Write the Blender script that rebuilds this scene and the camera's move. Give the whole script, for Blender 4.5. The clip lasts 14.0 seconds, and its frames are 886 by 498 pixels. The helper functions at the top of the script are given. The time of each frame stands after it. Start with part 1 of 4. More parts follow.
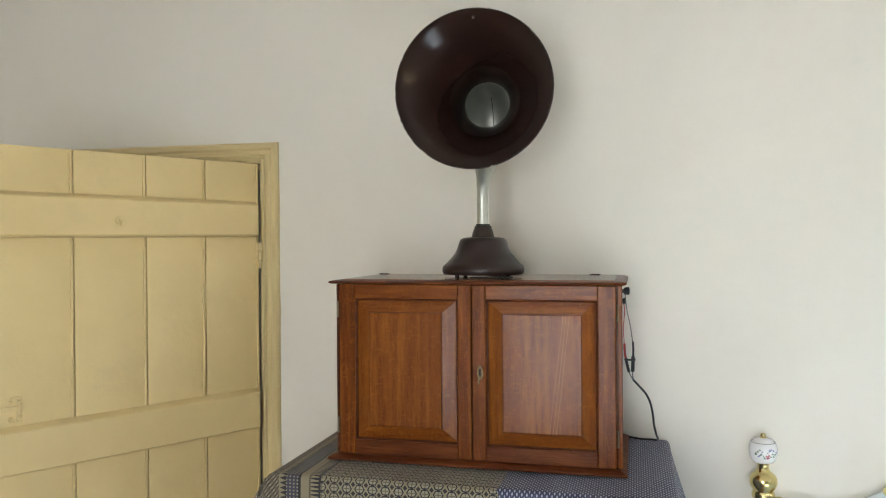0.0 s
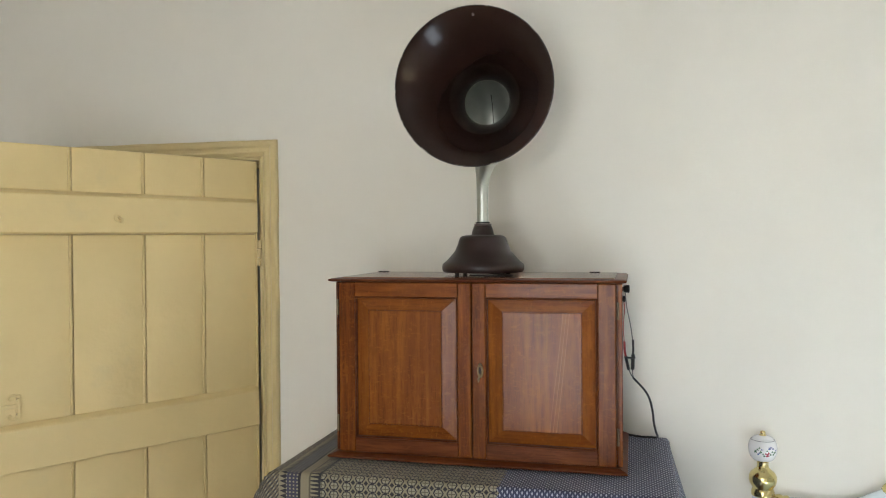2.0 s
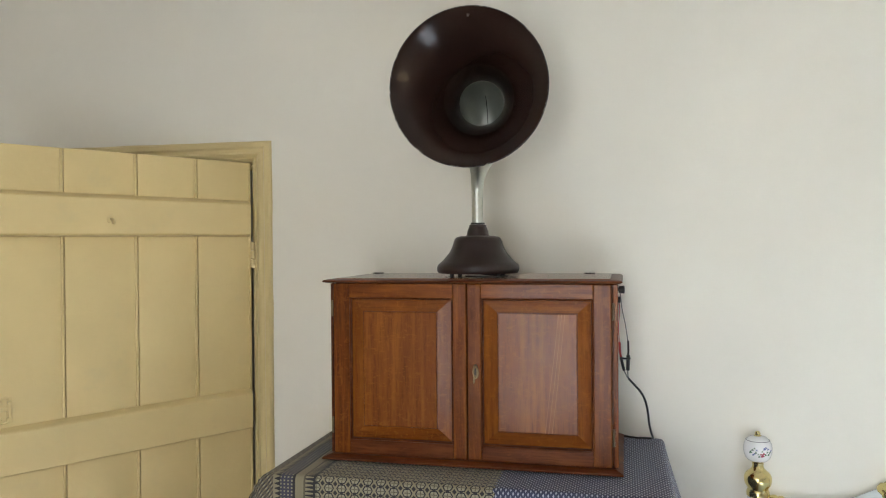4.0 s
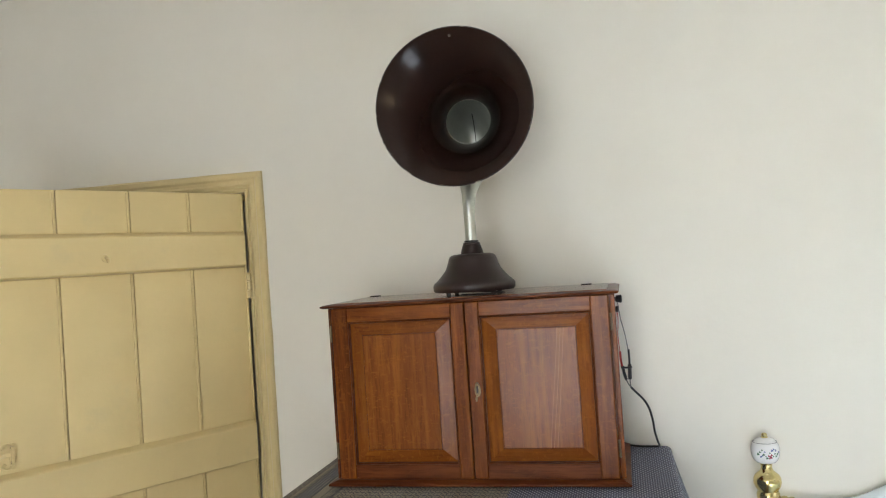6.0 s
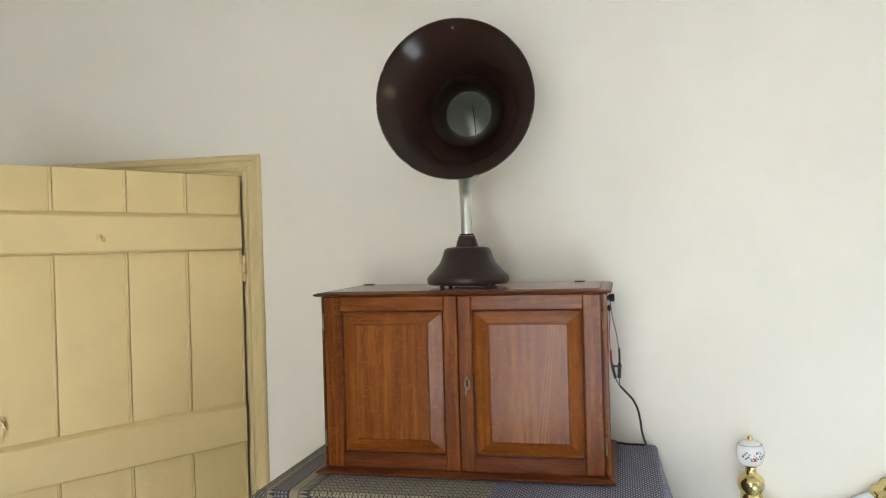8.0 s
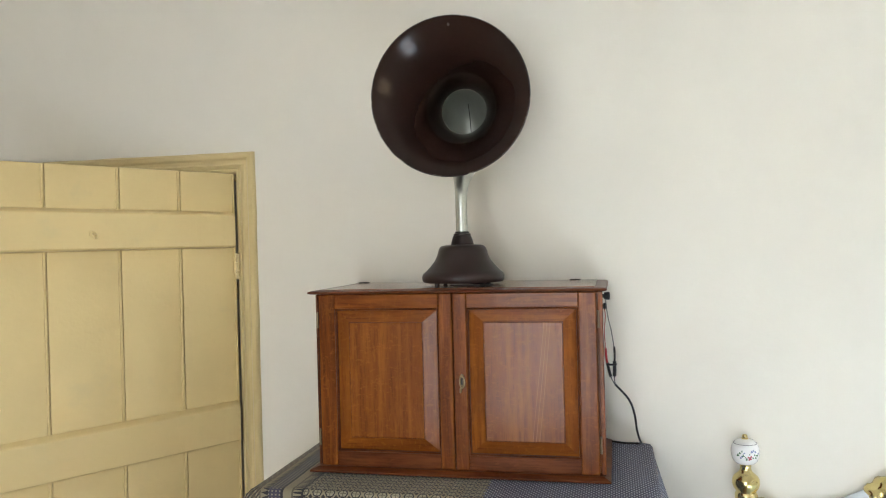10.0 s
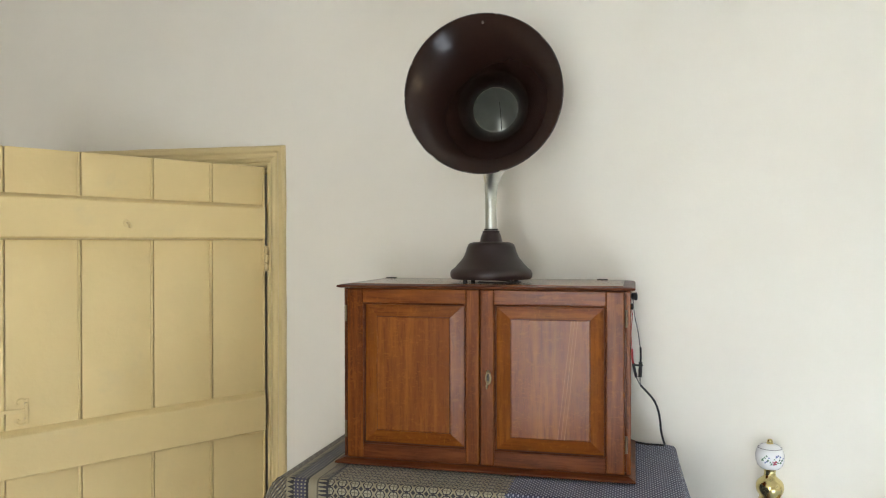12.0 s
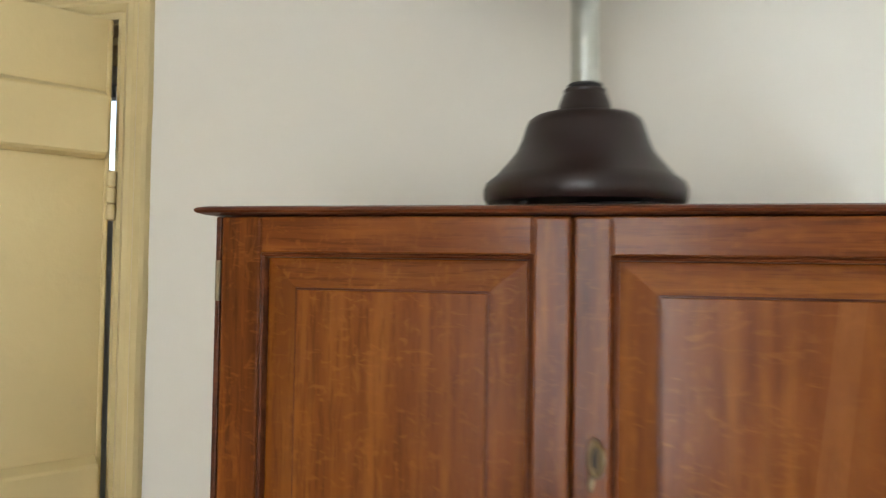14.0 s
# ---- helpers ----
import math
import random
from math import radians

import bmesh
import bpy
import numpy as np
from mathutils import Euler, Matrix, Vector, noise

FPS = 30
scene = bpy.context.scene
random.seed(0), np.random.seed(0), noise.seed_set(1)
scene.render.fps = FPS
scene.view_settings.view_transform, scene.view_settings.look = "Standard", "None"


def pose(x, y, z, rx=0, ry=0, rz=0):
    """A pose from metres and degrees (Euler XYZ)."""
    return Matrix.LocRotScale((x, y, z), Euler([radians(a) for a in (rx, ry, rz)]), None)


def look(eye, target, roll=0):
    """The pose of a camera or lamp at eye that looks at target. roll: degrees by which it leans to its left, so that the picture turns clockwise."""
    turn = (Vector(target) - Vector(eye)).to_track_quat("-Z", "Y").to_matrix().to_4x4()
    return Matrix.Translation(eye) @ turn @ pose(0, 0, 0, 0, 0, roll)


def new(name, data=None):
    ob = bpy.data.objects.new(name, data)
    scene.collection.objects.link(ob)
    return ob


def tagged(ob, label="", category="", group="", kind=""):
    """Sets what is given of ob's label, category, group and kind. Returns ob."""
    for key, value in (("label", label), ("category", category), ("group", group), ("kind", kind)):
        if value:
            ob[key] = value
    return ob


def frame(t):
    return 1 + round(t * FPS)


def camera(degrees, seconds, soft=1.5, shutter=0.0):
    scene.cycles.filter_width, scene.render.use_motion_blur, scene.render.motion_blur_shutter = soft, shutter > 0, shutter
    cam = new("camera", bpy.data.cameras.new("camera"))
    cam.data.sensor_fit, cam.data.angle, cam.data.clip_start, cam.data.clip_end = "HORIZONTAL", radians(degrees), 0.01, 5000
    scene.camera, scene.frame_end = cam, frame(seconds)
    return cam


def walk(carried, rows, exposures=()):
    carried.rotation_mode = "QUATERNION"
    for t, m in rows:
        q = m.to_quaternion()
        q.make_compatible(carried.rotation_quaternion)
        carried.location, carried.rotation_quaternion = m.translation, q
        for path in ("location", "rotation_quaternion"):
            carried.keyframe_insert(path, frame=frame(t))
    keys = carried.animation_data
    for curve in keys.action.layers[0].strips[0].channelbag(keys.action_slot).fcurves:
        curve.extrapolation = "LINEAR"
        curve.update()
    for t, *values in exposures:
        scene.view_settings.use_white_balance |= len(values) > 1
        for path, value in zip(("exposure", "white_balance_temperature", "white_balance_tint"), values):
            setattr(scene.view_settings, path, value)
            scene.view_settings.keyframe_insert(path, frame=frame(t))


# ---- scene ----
cam = camera(60.0, 14.0, 1.1, 0.4)
EXPOSURES = [(0.0, 3.02), (2.5, 2.96), (5.0, 2.93), (6.5, 3.1), (8.0, 3.17), (12.0, 3.18), (12.4, 3.08), (12.6, 3.08), (12.8, 3.18), (13.3, 3.4), (13.6, 3.38), (14.0, 3.16)]
PATH = [
    (0, (0.349, -1.664, 1.586), (-0.137, 0.276, 1.569), -0.4),
    (0.5, (0.36, -1.659, 1.594), (-0.137, 0.278, 1.566), -0.4),
    (1, (0.351, -1.662, 1.588), (-0.138, 0.277, 1.567), -0.2),
    (1.5, (0.341, -1.667, 1.584), (-0.14, 0.274, 1.566), -0.4),
    (2, (0.344, -1.662, 1.588), (-0.137, 0.28, 1.563), -0.4),
    (2.5, (0.347, -1.659, 1.583), (-0.129, 0.283, 1.563), -0.0),
    (4.8, (0.333, -1.659, 1.582), (-0.124, 0.288, 1.569), -0.7),
    (5, (0.34, -1.663, 1.596), (-0.123, 0.282, 1.595), -0.7),
    (5.5, (0.341, -1.667, 1.595), (-0.113, 0.281, 1.616), -0.9),
    (6, (0.346, -1.66, 1.585), (-0.109, 0.287, 1.616), -3.8),
    (6.5, (0.34, -1.659, 1.587), (-0.126, 0.286, 1.573), -1.8),
    (7, (0.348, -1.657, 1.588), (-0.122, 0.288, 1.565), -2.4),
    (7.5, (0.346, -1.661, 1.581), (-0.113, 0.285, 1.56), -2.0),
    (8, (0.351, -1.66, 1.605), (-0.098, 0.288, 1.593), -1.6),
    (10.5, (0.348, -1.653, 1.595), (-0.088, 0.299, 1.583), -1.5),
    (11, (0.336, -1.66, 1.588), (-0.12, 0.287, 1.582), -1.1),
    (11.5, (0.334, -1.662, 1.59), (-0.16, 0.276, 1.581), -0.9),
    (12, (0.329, -1.67, 1.592), (-0.155, 0.271, 1.58), -0.1),
    (12.2, (0.331, -1.681, 1.545), (-0.153, 0.259, 1.576), 0.6),
    (12.3, (0.323, -1.693, 1.528), (-0.127, 0.255, 1.568), 1.5),
    (12.4, (0.347, -1.682, 1.505), (-0.046, 0.278, 1.553), 2.9),
    (12.5, (0.321, -1.663, 1.476), (0.008, 0.312, 1.535), 2.9),
    (12.6, (0.3, -1.612, 1.447), (0.016, 0.367, 1.454), 2.8),
    (12.7, (0.293, -1.548, 1.429), (0.016, 0.433, 1.396), 4.2),
    (12.8, (0.31, -1.474, 1.425), (0.012, 0.503, 1.359), 3.3),
    (12.9, (0.318, -1.403, 1.425), (-0.002, 0.57, 1.359), 2.2),
    (13, (0.312, -1.334, 1.436), (-0.003, 0.64, 1.378), 2.3),
    (13.2, (0.293, -1.196, 1.445), (-0.038, 0.776, 1.4), 3.8),
    (13.3, (0.273, -1.123, 1.444), (-0.069, 0.847, 1.398), 3.3),
    (13.5, (0.192, -0.976, 1.425), (-0.154, 0.993, 1.425), 2.3),
    (13.6, (0.157, -0.9, 1.438), (-0.217, 1.065, 1.459), 2.7),
    (13.8, (0.092, -0.76, 1.445), (-0.302, 1.199, 1.501), 0.8),
    (14, (0.038, -0.641, 1.445), (-0.414, 1.306, 1.507), 0.9),
]
walk(cam, [(t, look(eye, target, roll)) for t, eye, target, roll in PATH], EXPOSURES)

# ---------------------------------------------------------------- world and light
world = bpy.data.worlds.new("world")
scene.world = world
world.use_nodes = True
sky = world.node_tree.nodes.new("ShaderNodeTexSky")
sky.sky_type, sky.sun_disc = "NISHITA", False
sky.sun_elevation, sky.sun_rotation = radians(38), radians(100)
world.node_tree.links.new(sky.outputs[0], world.node_tree.nodes["Background"].inputs[0])
world.node_tree.nodes["Background"].inputs[1].default_value = 0.05


def lamp(name, m, sx, sy, watts, colour):
    data = bpy.data.lights.new(name, "AREA")
    data.shape, data.size, data.size_y, data.energy, data.color = "RECTANGLE", sx, sy, watts, colour
    ob = new(name, data)
    ob.matrix_world = m
    return ob


sun = new("sun", bpy.data.lights.new("sun", "SUN"))
sun.data.energy, sun.data.angle, sun.data.color = 5.0, radians(0.6), (1.0, 0.98, 0.94)
sun.matrix_world = look((4.66, -0.82, 3.69), (0, 0, 0))

WALL = 0.375          # front of the north wall
SOUTH, EAST, WEST, CEIL = -3.3, 2.5, -2.3, 2.5
WIN = (-0.50, 0.42, 0.35, 2.36)     # x0, x1, z0, z1 of the window in the south wall
WIN_E = (-1.90, -0.65, 1.53, 2.06)  # y0, y1, z0, z1 of the unseen east wall window added for the sun
lamp("south_daylight", look(((WIN[0] + WIN[1]) / 2, SOUTH - 0.22, (WIN[2] + WIN[3]) / 2), ((WIN[0] + WIN[1]) / 2, 0, (WIN[2] + WIN[3]) / 2)),
     WIN[1] - WIN[0] + 0.1, WIN[3] - WIN[2] + 0.1, 4.1, (0.915, 0.942, 0.97))



# ---------------------------------------------------------------- materials
def material(name):
    mat = bpy.data.materials.new(name)
    mat.use_nodes = True
    return mat, mat.node_tree, mat.node_tree.nodes["Principled BSDF"]


def node(nt, kind, **values):
    n = nt.nodes.new("ShaderNode" + kind)
    for key, value in values.items():
        n.inputs[key.replace("_", " ")].default_value = value
    return n


def link(nt, a, b):
    nt.links.new(a, b)


def math_node(nt, op, a, b=None, c=None):
    n = nt.nodes.new("ShaderNodeMath")
    n.operation = op
    for k, v in enumerate((a, b, c)):
        if v is None:
            continue
        if isinstance(v, (int, float)):
            n.inputs[k].default_value = v
        else:
            link(nt, v, n.inputs[k])
    return n.outputs[0]


def ramp(nt, fac, stops):
    n = nt.nodes.new("ShaderNodeValToRGB")
    while len(n.color_ramp.elements) < len(stops):
        n.color_ramp.elements.new(0.5)
    for e, (at, col) in zip(n.color_ramp.elements, stops):
        e.position, e.color = at, (*col, 1)
    link(nt, fac, n.inputs[0])
    return n.outputs[0]


def blend(nt, fac, a, b, mode="MIX"):
    n = nt.nodes.new("ShaderNodeMix")
    n.data_type, n.blend_type = "RGBA", mode
    for socket, v in ((n.inputs[0], fac), (n.inputs[6], a), (n.inputs[7], b)):
        if isinstance(v, (int, float)):
            socket.default_value = v
        elif isinstance(v, tuple):
            socket.default_value = (*v, 1)
        else:
            link(nt, v, socket)
    return n.outputs[2]


def coords(nt, scale=(1, 1, 1), shift=True, space="Object"):
    tc = nt.nodes.new("ShaderNodeTexCoord")
    mp = nt.nodes.new("ShaderNodeMapping")
    mp.inputs["Scale"].default_value = scale
    link(nt, tc.outputs[space], mp.inputs["Vector"])
    if shift:
        info = nt.nodes.new("ShaderNodeObjectInfo")
        k = nt.nodes.new("ShaderNodeCombineXYZ")
        for n, f in enumerate((7.0, 13.0, 5.0)):
            link(nt, math_node(nt, "MULTIPLY", info.outputs["Random"], f), k.inputs[n])
        link(nt, k.outputs[0], mp.inputs["Location"])
    return mp.outputs[0]


def noise_node(nt, vec, scale, detail=3.0, rough=0.55, distortion=0.0):
    n = node(nt, "TexNoise", Scale=scale, Detail=detail, Roughness=rough, Distortion=distortion)
    link(nt, vec, n.inputs["Vector"])
    return n.outputs["Fac"]


def bump(nt, p, height, strength, distance):
    b = node(nt, "Bump", Strength=strength, Distance=distance)
    link(nt, height, b.inputs["Height"])
    link(nt, b.outputs[0], p.inputs["Normal"])


def paint(name, base, rough=0.6, vary=0.06, scale=2.5, relief=0.15, dist=0.004, fine=60.0, patches=None):
    """Brushed paint or limewash with soft unevenness at two scales."""
    mat, nt, p = material(name)
    v = coords(nt)
    big, small = noise_node(nt, v, scale, 4), noise_node(nt, v, fine, 3)
    lo, hi = tuple(c * (1 - vary) for c in base), tuple(min(1, c * (1 + vary)) for c in base)
    col = ramp(nt, big, [(0.3, lo), (0.7, hi)])
    col = blend(nt, math_node(nt, "MULTIPLY", small, 0.12), col, tuple(c * 0.82 for c in base))
    if patches:
        spots = ramp(nt, noise_node(nt, v, 9, 5, 0.65), [(0.60, (0, 0, 0)), (0.74, (1, 1, 1))])
        col = blend(nt, math_node(nt, "MULTIPLY", spots, 0.35), col, patches)
    link(nt, col, p.inputs["Base Color"])
    p.inputs["Roughness"].default_value = rough
    bump(nt, p, math_node(nt, "ADD", math_node(nt, "MULTIPLY", big, 3.0), small), relief, dist)
    return mat


def wood(name, axis, dark, mid, light, rough=0.40, coat=0.10, rings=1.0, streak=False, spec=0.22, ray=0.0, gloss=0.17):
    """Varnished oak whose grain runs along the axis."""
    mat, nt, p = material(name)
    along = [1.0, 1.0, 1.0]
    along["xyz".index(axis)] = 0.07
    v = coords(nt, tuple(along))
    bend = noise_node(nt, v, 6.0, 3)
    fig = noise_node(nt, v, 55.0, 5, 0.6, 1.0)
    fine = noise_node(nt, v, 230.0, 3, 0.7)
    wave = node(nt, "TexWave", Scale=17.0 * rings, Distortion=14.0, Detail=3.0)
    wave.inputs["Detail Scale"].default_value = 1.2
    link(nt, v, wave.inputs["Vector"])
    mix = math_node(nt, "ADD", math_node(nt, "MULTIPLY", wave.outputs["Fac"], 0.14), math_node(nt, "MULTIPLY", fig, 0.56))
    mix = math_node(nt, "ADD", mix, math_node(nt, "MULTIPLY", bend, 0.24))
    col = ramp(nt, mix, [(0.23, dark), (0.47, mid), (0.72, light)])
    pores = ramp(nt, fine, [(0.36, (0.45, 0.38, 0.34)), (0.5, (1, 1, 1))])
    col = blend(nt, 0.5, col, pores, "MULTIPLY")
    flecks = noise_node(nt, coords(nt, tuple(0.35 if a < 1 else 1.0 for a in along)), 95.0, 2, 0.5, 0.8)
    col = blend(nt, ramp(nt, flecks, [(0.60, (0, 0, 0)), (0.72, (0.35, 0.35, 0.35))]), col, light)
    if ray:
        # short silvery rays across the grain, as in quartered oak
        across = tuple(0.55 if a < 1 else 0.25 for a in along)
        silver = noise_node(nt, coords(nt, across), 210.0, 3, 0.6, 1.5)
        col = blend(nt, math_node(nt, "MULTIPLY", ramp(nt, silver, [(0.56, (0, 0, 0)), (0.66, (1, 1, 1))]), ray), col, light)
    if streak:
        # a few pale slanting lines of sapwood
        tc = nt.nodes.new("ShaderNodeTexCoord")
        sep = nt.nodes.new("ShaderNodeSeparateXYZ")
        link(nt, tc.outputs["Object"], sep.inputs[0])
        t = math_node(nt, "SUBTRACT", sep.outputs[0], math_node(nt, "ADD", 0.168, math_node(nt, "MULTIPLY", math_node(nt, "SUBTRACT", sep.outputs[2], 1.18), 0.11)))
        t = math_node(nt, "ADD", t, math_node(nt, "MULTIPLY", math_node(nt, "SUBTRACT", bend, 0.5), 0.012))
        saw = math_node(nt, "ABSOLUTE", math_node(nt, "SUBTRACT", math_node(nt, "FRACT", math_node(nt, "ADD", math_node(nt, "DIVIDE", t, 0.0068), 50.0)), 0.5))
        line = math_node(nt, "MULTIPLY", math_node(nt, "LESS_THAN", saw, 0.10), math_node(nt, "MULTIPLY", math_node(nt, "GREATER_THAN", t, 0.0), math_node(nt, "LESS_THAN", t, 0.0205)))
        col = blend(nt, math_node(nt, "MULTIPLY", line, math_node(nt, "MULTIPLY", fig, 0.95)), col, (0.46, 0.20, 0.07))
    mottled = noise_node(nt, coords(nt), 7.0, 3)
    col = blend(nt, ramp(nt, mottled, [(0.42, (0, 0, 0)), (0.75, (0.45, 0.45, 0.45))]), col, dark)
    link(nt, col, p.inputs["Base Color"])
    link(nt, math_node(nt, "ADD", math_node(nt, "MULTIPLY", fig, 0.16), rough - 0.08), p.inputs["Roughness"])
    p.inputs["Specular IOR Level"].default_value = spec
    p.inputs["Coat Weight"].default_value, p.inputs["Coat Roughness"].default_value = coat, gloss
    bump(nt, p, math_node(nt, "ADD", fine, math_node(nt, "MULTIPLY", mottled, 1.5)), 0.12, 0.0012)
    return mat


def metal(name, base, rough, metallic=1.0, vary=0.12, uneven=0.15):
    mat, nt, p = material(name)
    v = coords(nt)
    n = noise_node(nt, v, 35, 4)
    link(nt, ramp(nt, n, [(0.3, tuple(c * (1 - vary) for c in base)), (0.7, base)]), p.inputs["Base Color"])
    p.inputs["Metallic"].default_value = metallic
    link(nt, math_node(nt, "ADD", math_node(nt, "MULTIPLY", n, uneven), rough - uneven / 2), p.inputs["Roughness"])
    return mat


PLASTER = paint("cream_plaster", (0.80, 0.768, 0.682), 0.85, 0.035, 1.6, 0.15, 0.005, 28.0)
PLAIN_WHITE = paint("ceiling_white", (0.80, 0.78, 0.73), 0.9)
DOOR_PAINT = paint("primrose_gloss_paint", (0.715, 0.562, 0.275), 0.42, 0.04, 5.0, 0.25, 0.003, 70.0, (0.60, 0.50, 0.28))
FRAME_PAINT = paint("primrose_frame_paint", (0.68, 0.55, 0.285), 0.45, 0.05, 5.0, 0.3, 0.004, 60.0)
GAP = paint("dark_joint", (0.44, 0.35, 0.18), 0.8)
OAK = dict(dark=(0.080, 0.0185, 0.0034), mid=(0.165, 0.042, 0.0066), light=(0.30, 0.092, 0.0150), coat=0.34, spec=0.07, ray=0.35)
OAK_GOLD = dict(dark=(0.140, 0.034, 0.0047), mid=(0.195, 0.053, 0.0070), light=(0.30, 0.100, 0.0135), rings=0.6, rough=0.42, coat=0.50, spec=0.07, ray=0.45)
OAK_UP = wood("red_oak_upright", "z", **OAK)
OAK_CROSS = wood("red_oak_cross", "x", **OAK)
OAK_FIELD = wood("red_oak_field", "z", **OAK_GOLD)
OAK_MARGIN = wood("red_oak_margin", "x", **OAK_GOLD)
OAK_FIGURED = wood("red_oak_figured", "z", streak=True, **OAK_GOLD)
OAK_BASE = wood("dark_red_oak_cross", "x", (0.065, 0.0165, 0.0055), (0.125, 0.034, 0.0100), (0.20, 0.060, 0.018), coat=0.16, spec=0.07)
OAK_LID = wood("polished_oak_lid", "x", (0.10, 0.03, 0.01), (0.19, 0.062, 0.018), (0.28, 0.10, 0.03), rough=0.24, coat=0.6)
OAK_EDGE = wood("dark_oak_edge", "x", (0.05, 0.012, 0.005), (0.115, 0.03, 0.01), (0.19, 0.055, 0.018), coat=0.5, spec=0.1)
CHEST_UP = wood("dark_chest_upright", "z", (0.045, 0.012, 0.005), (0.113, 0.030, 0.011), (0.205, 0.062, 0.023), 0.33)
CHEST_BEAD = wood("polished_chest_bead", "z", (0.045, 0.012, 0.005), (0.113, 0.030, 0.011), (0.205, 0.062, 0.023), 0.22, 0.6)
CHEST_CROSS = wood("dark_chest_cross", "x", (0.045, 0.012, 0.005), (0.113, 0.030, 0.011), (0.205, 0.062, 0.023), 0.33)
CARVED = wood("carved_dark_oak", "z", (0.032, 0.013, 0.008), (0.085, 0.034, 0.020), (0.155, 0.070, 0.044), 0.33)
BOARDS = wood("floor_boards", "y", (0.26, 0.18, 0.115), (0.36, 0.265, 0.185), (0.44, 0.34, 0.25), 0.5, 0.0)
BAKELITE = metal("brown_bakelite", (0.0230, 0.0118, 0.0088), 0.15, 0.0, 0.10, 0.10)
BAKELITE.node_tree.nodes["Principled BSDF"].inputs["Specular IOR Level"].default_value = 0.28


def worn_rim():
    mat, nt, p = material("chipped_brown_rim")
    chips = noise_node(nt, coords(nt, (1, 1, 1), False), 38, 4, 0.6)
    link(nt, ramp(nt, chips, [(0.54, (0.018, 0.009, 0.008)), (0.60, (0.42, 0.38, 0.32))]), p.inputs["Base Color"])
    p.inputs["Roughness"].default_value = 0.45
    return mat


WORN_RIM = worn_rim()
BAKELITE_FOOT = metal("brown_bakelite_foot", (0.0205, 0.0090, 0.0072), 0.38, 0.0, 0.1, 0.06)
BLACK = metal("black_plastic", (0.012, 0.012, 0.013), 0.4, 0.0)
RED = metal("red_plastic", (0.45, 0.02, 0.015), 0.4, 0.0)
RUBBER = metal("black_rubber", (0.015, 0.015, 0.016), 0.4, 0.0)
GREYWIRE = metal("grey_flex", (0.13, 0.13, 0.13), 0.5, 0.0)
ALUMINIUM = metal("dull_aluminium", (0.55, 0.57, 0.52), 0.40, 0.9)
BRASS = metal("polished_brass", (0.76, 0.64, 0.30), 0.17)
OLD_BRASS = metal("aged_brass", (0.30, 0.225, 0.12), 0.30)
HINGE_BRASS = metal("tarnished_hinge_brass", (0.20, 0.15, 0.09), 0.38)
CHROME = metal("bright_metal", (0.72, 0.72, 0.70), 0.18)
DARK_IRON = metal("dark_iron", (0.03, 0.026, 0.022), 0.45, 0.7)
KNOB_METAL = metal("worn_knob_metal", (0.13, 0.115, 0.10), 0.38, 0.6)
ENAMEL = metal("white_enamel", (0.76, 0.815, 0.88), 0.22, 0.0, 0.03)
ENAMEL.node_tree.nodes["Principled BSDF"].inputs["Coat Weight"].default_value = 0.4
PORCELAIN = metal("white_porcelain", (0.86, 0.86, 0.85), 0.14, 0.0, 0.02)
ROSE = metal("rose_glaze", (0.42, 0.10, 0.13), 0.25, 0.0)
LEAF_GLAZE = metal("green_glaze", (0.10, 0.20, 0.12), 0.25, 0.0)
BLUE_GLAZE = metal("blue_glaze", (0.18, 0.22, 0.40), 0.25, 0.0)
SEAM = metal("dark_seam", (0.03, 0.03, 0.03), 0.6, 0.3)
SPREAD = paint("pale_blue_bedspread", (0.68, 0.775, 0.90), 0.9, 0.03, 5.0, 0.3, 0.004, 80.0)
WHITE_PAINT = paint("window_white", (0.80, 0.79, 0.75), 0.4)


def glass():
    mat, nt, p = material("window_glass")
    p.inputs["Base Color"].default_value = (1, 1, 1, 1)
    p.inputs["Transmission Weight"].default_value, p.inputs["Roughness"].default_value, p.inputs["IOR"].default_value = 1.0, 0.0, 1.1
    return mat


GLASS = glass()


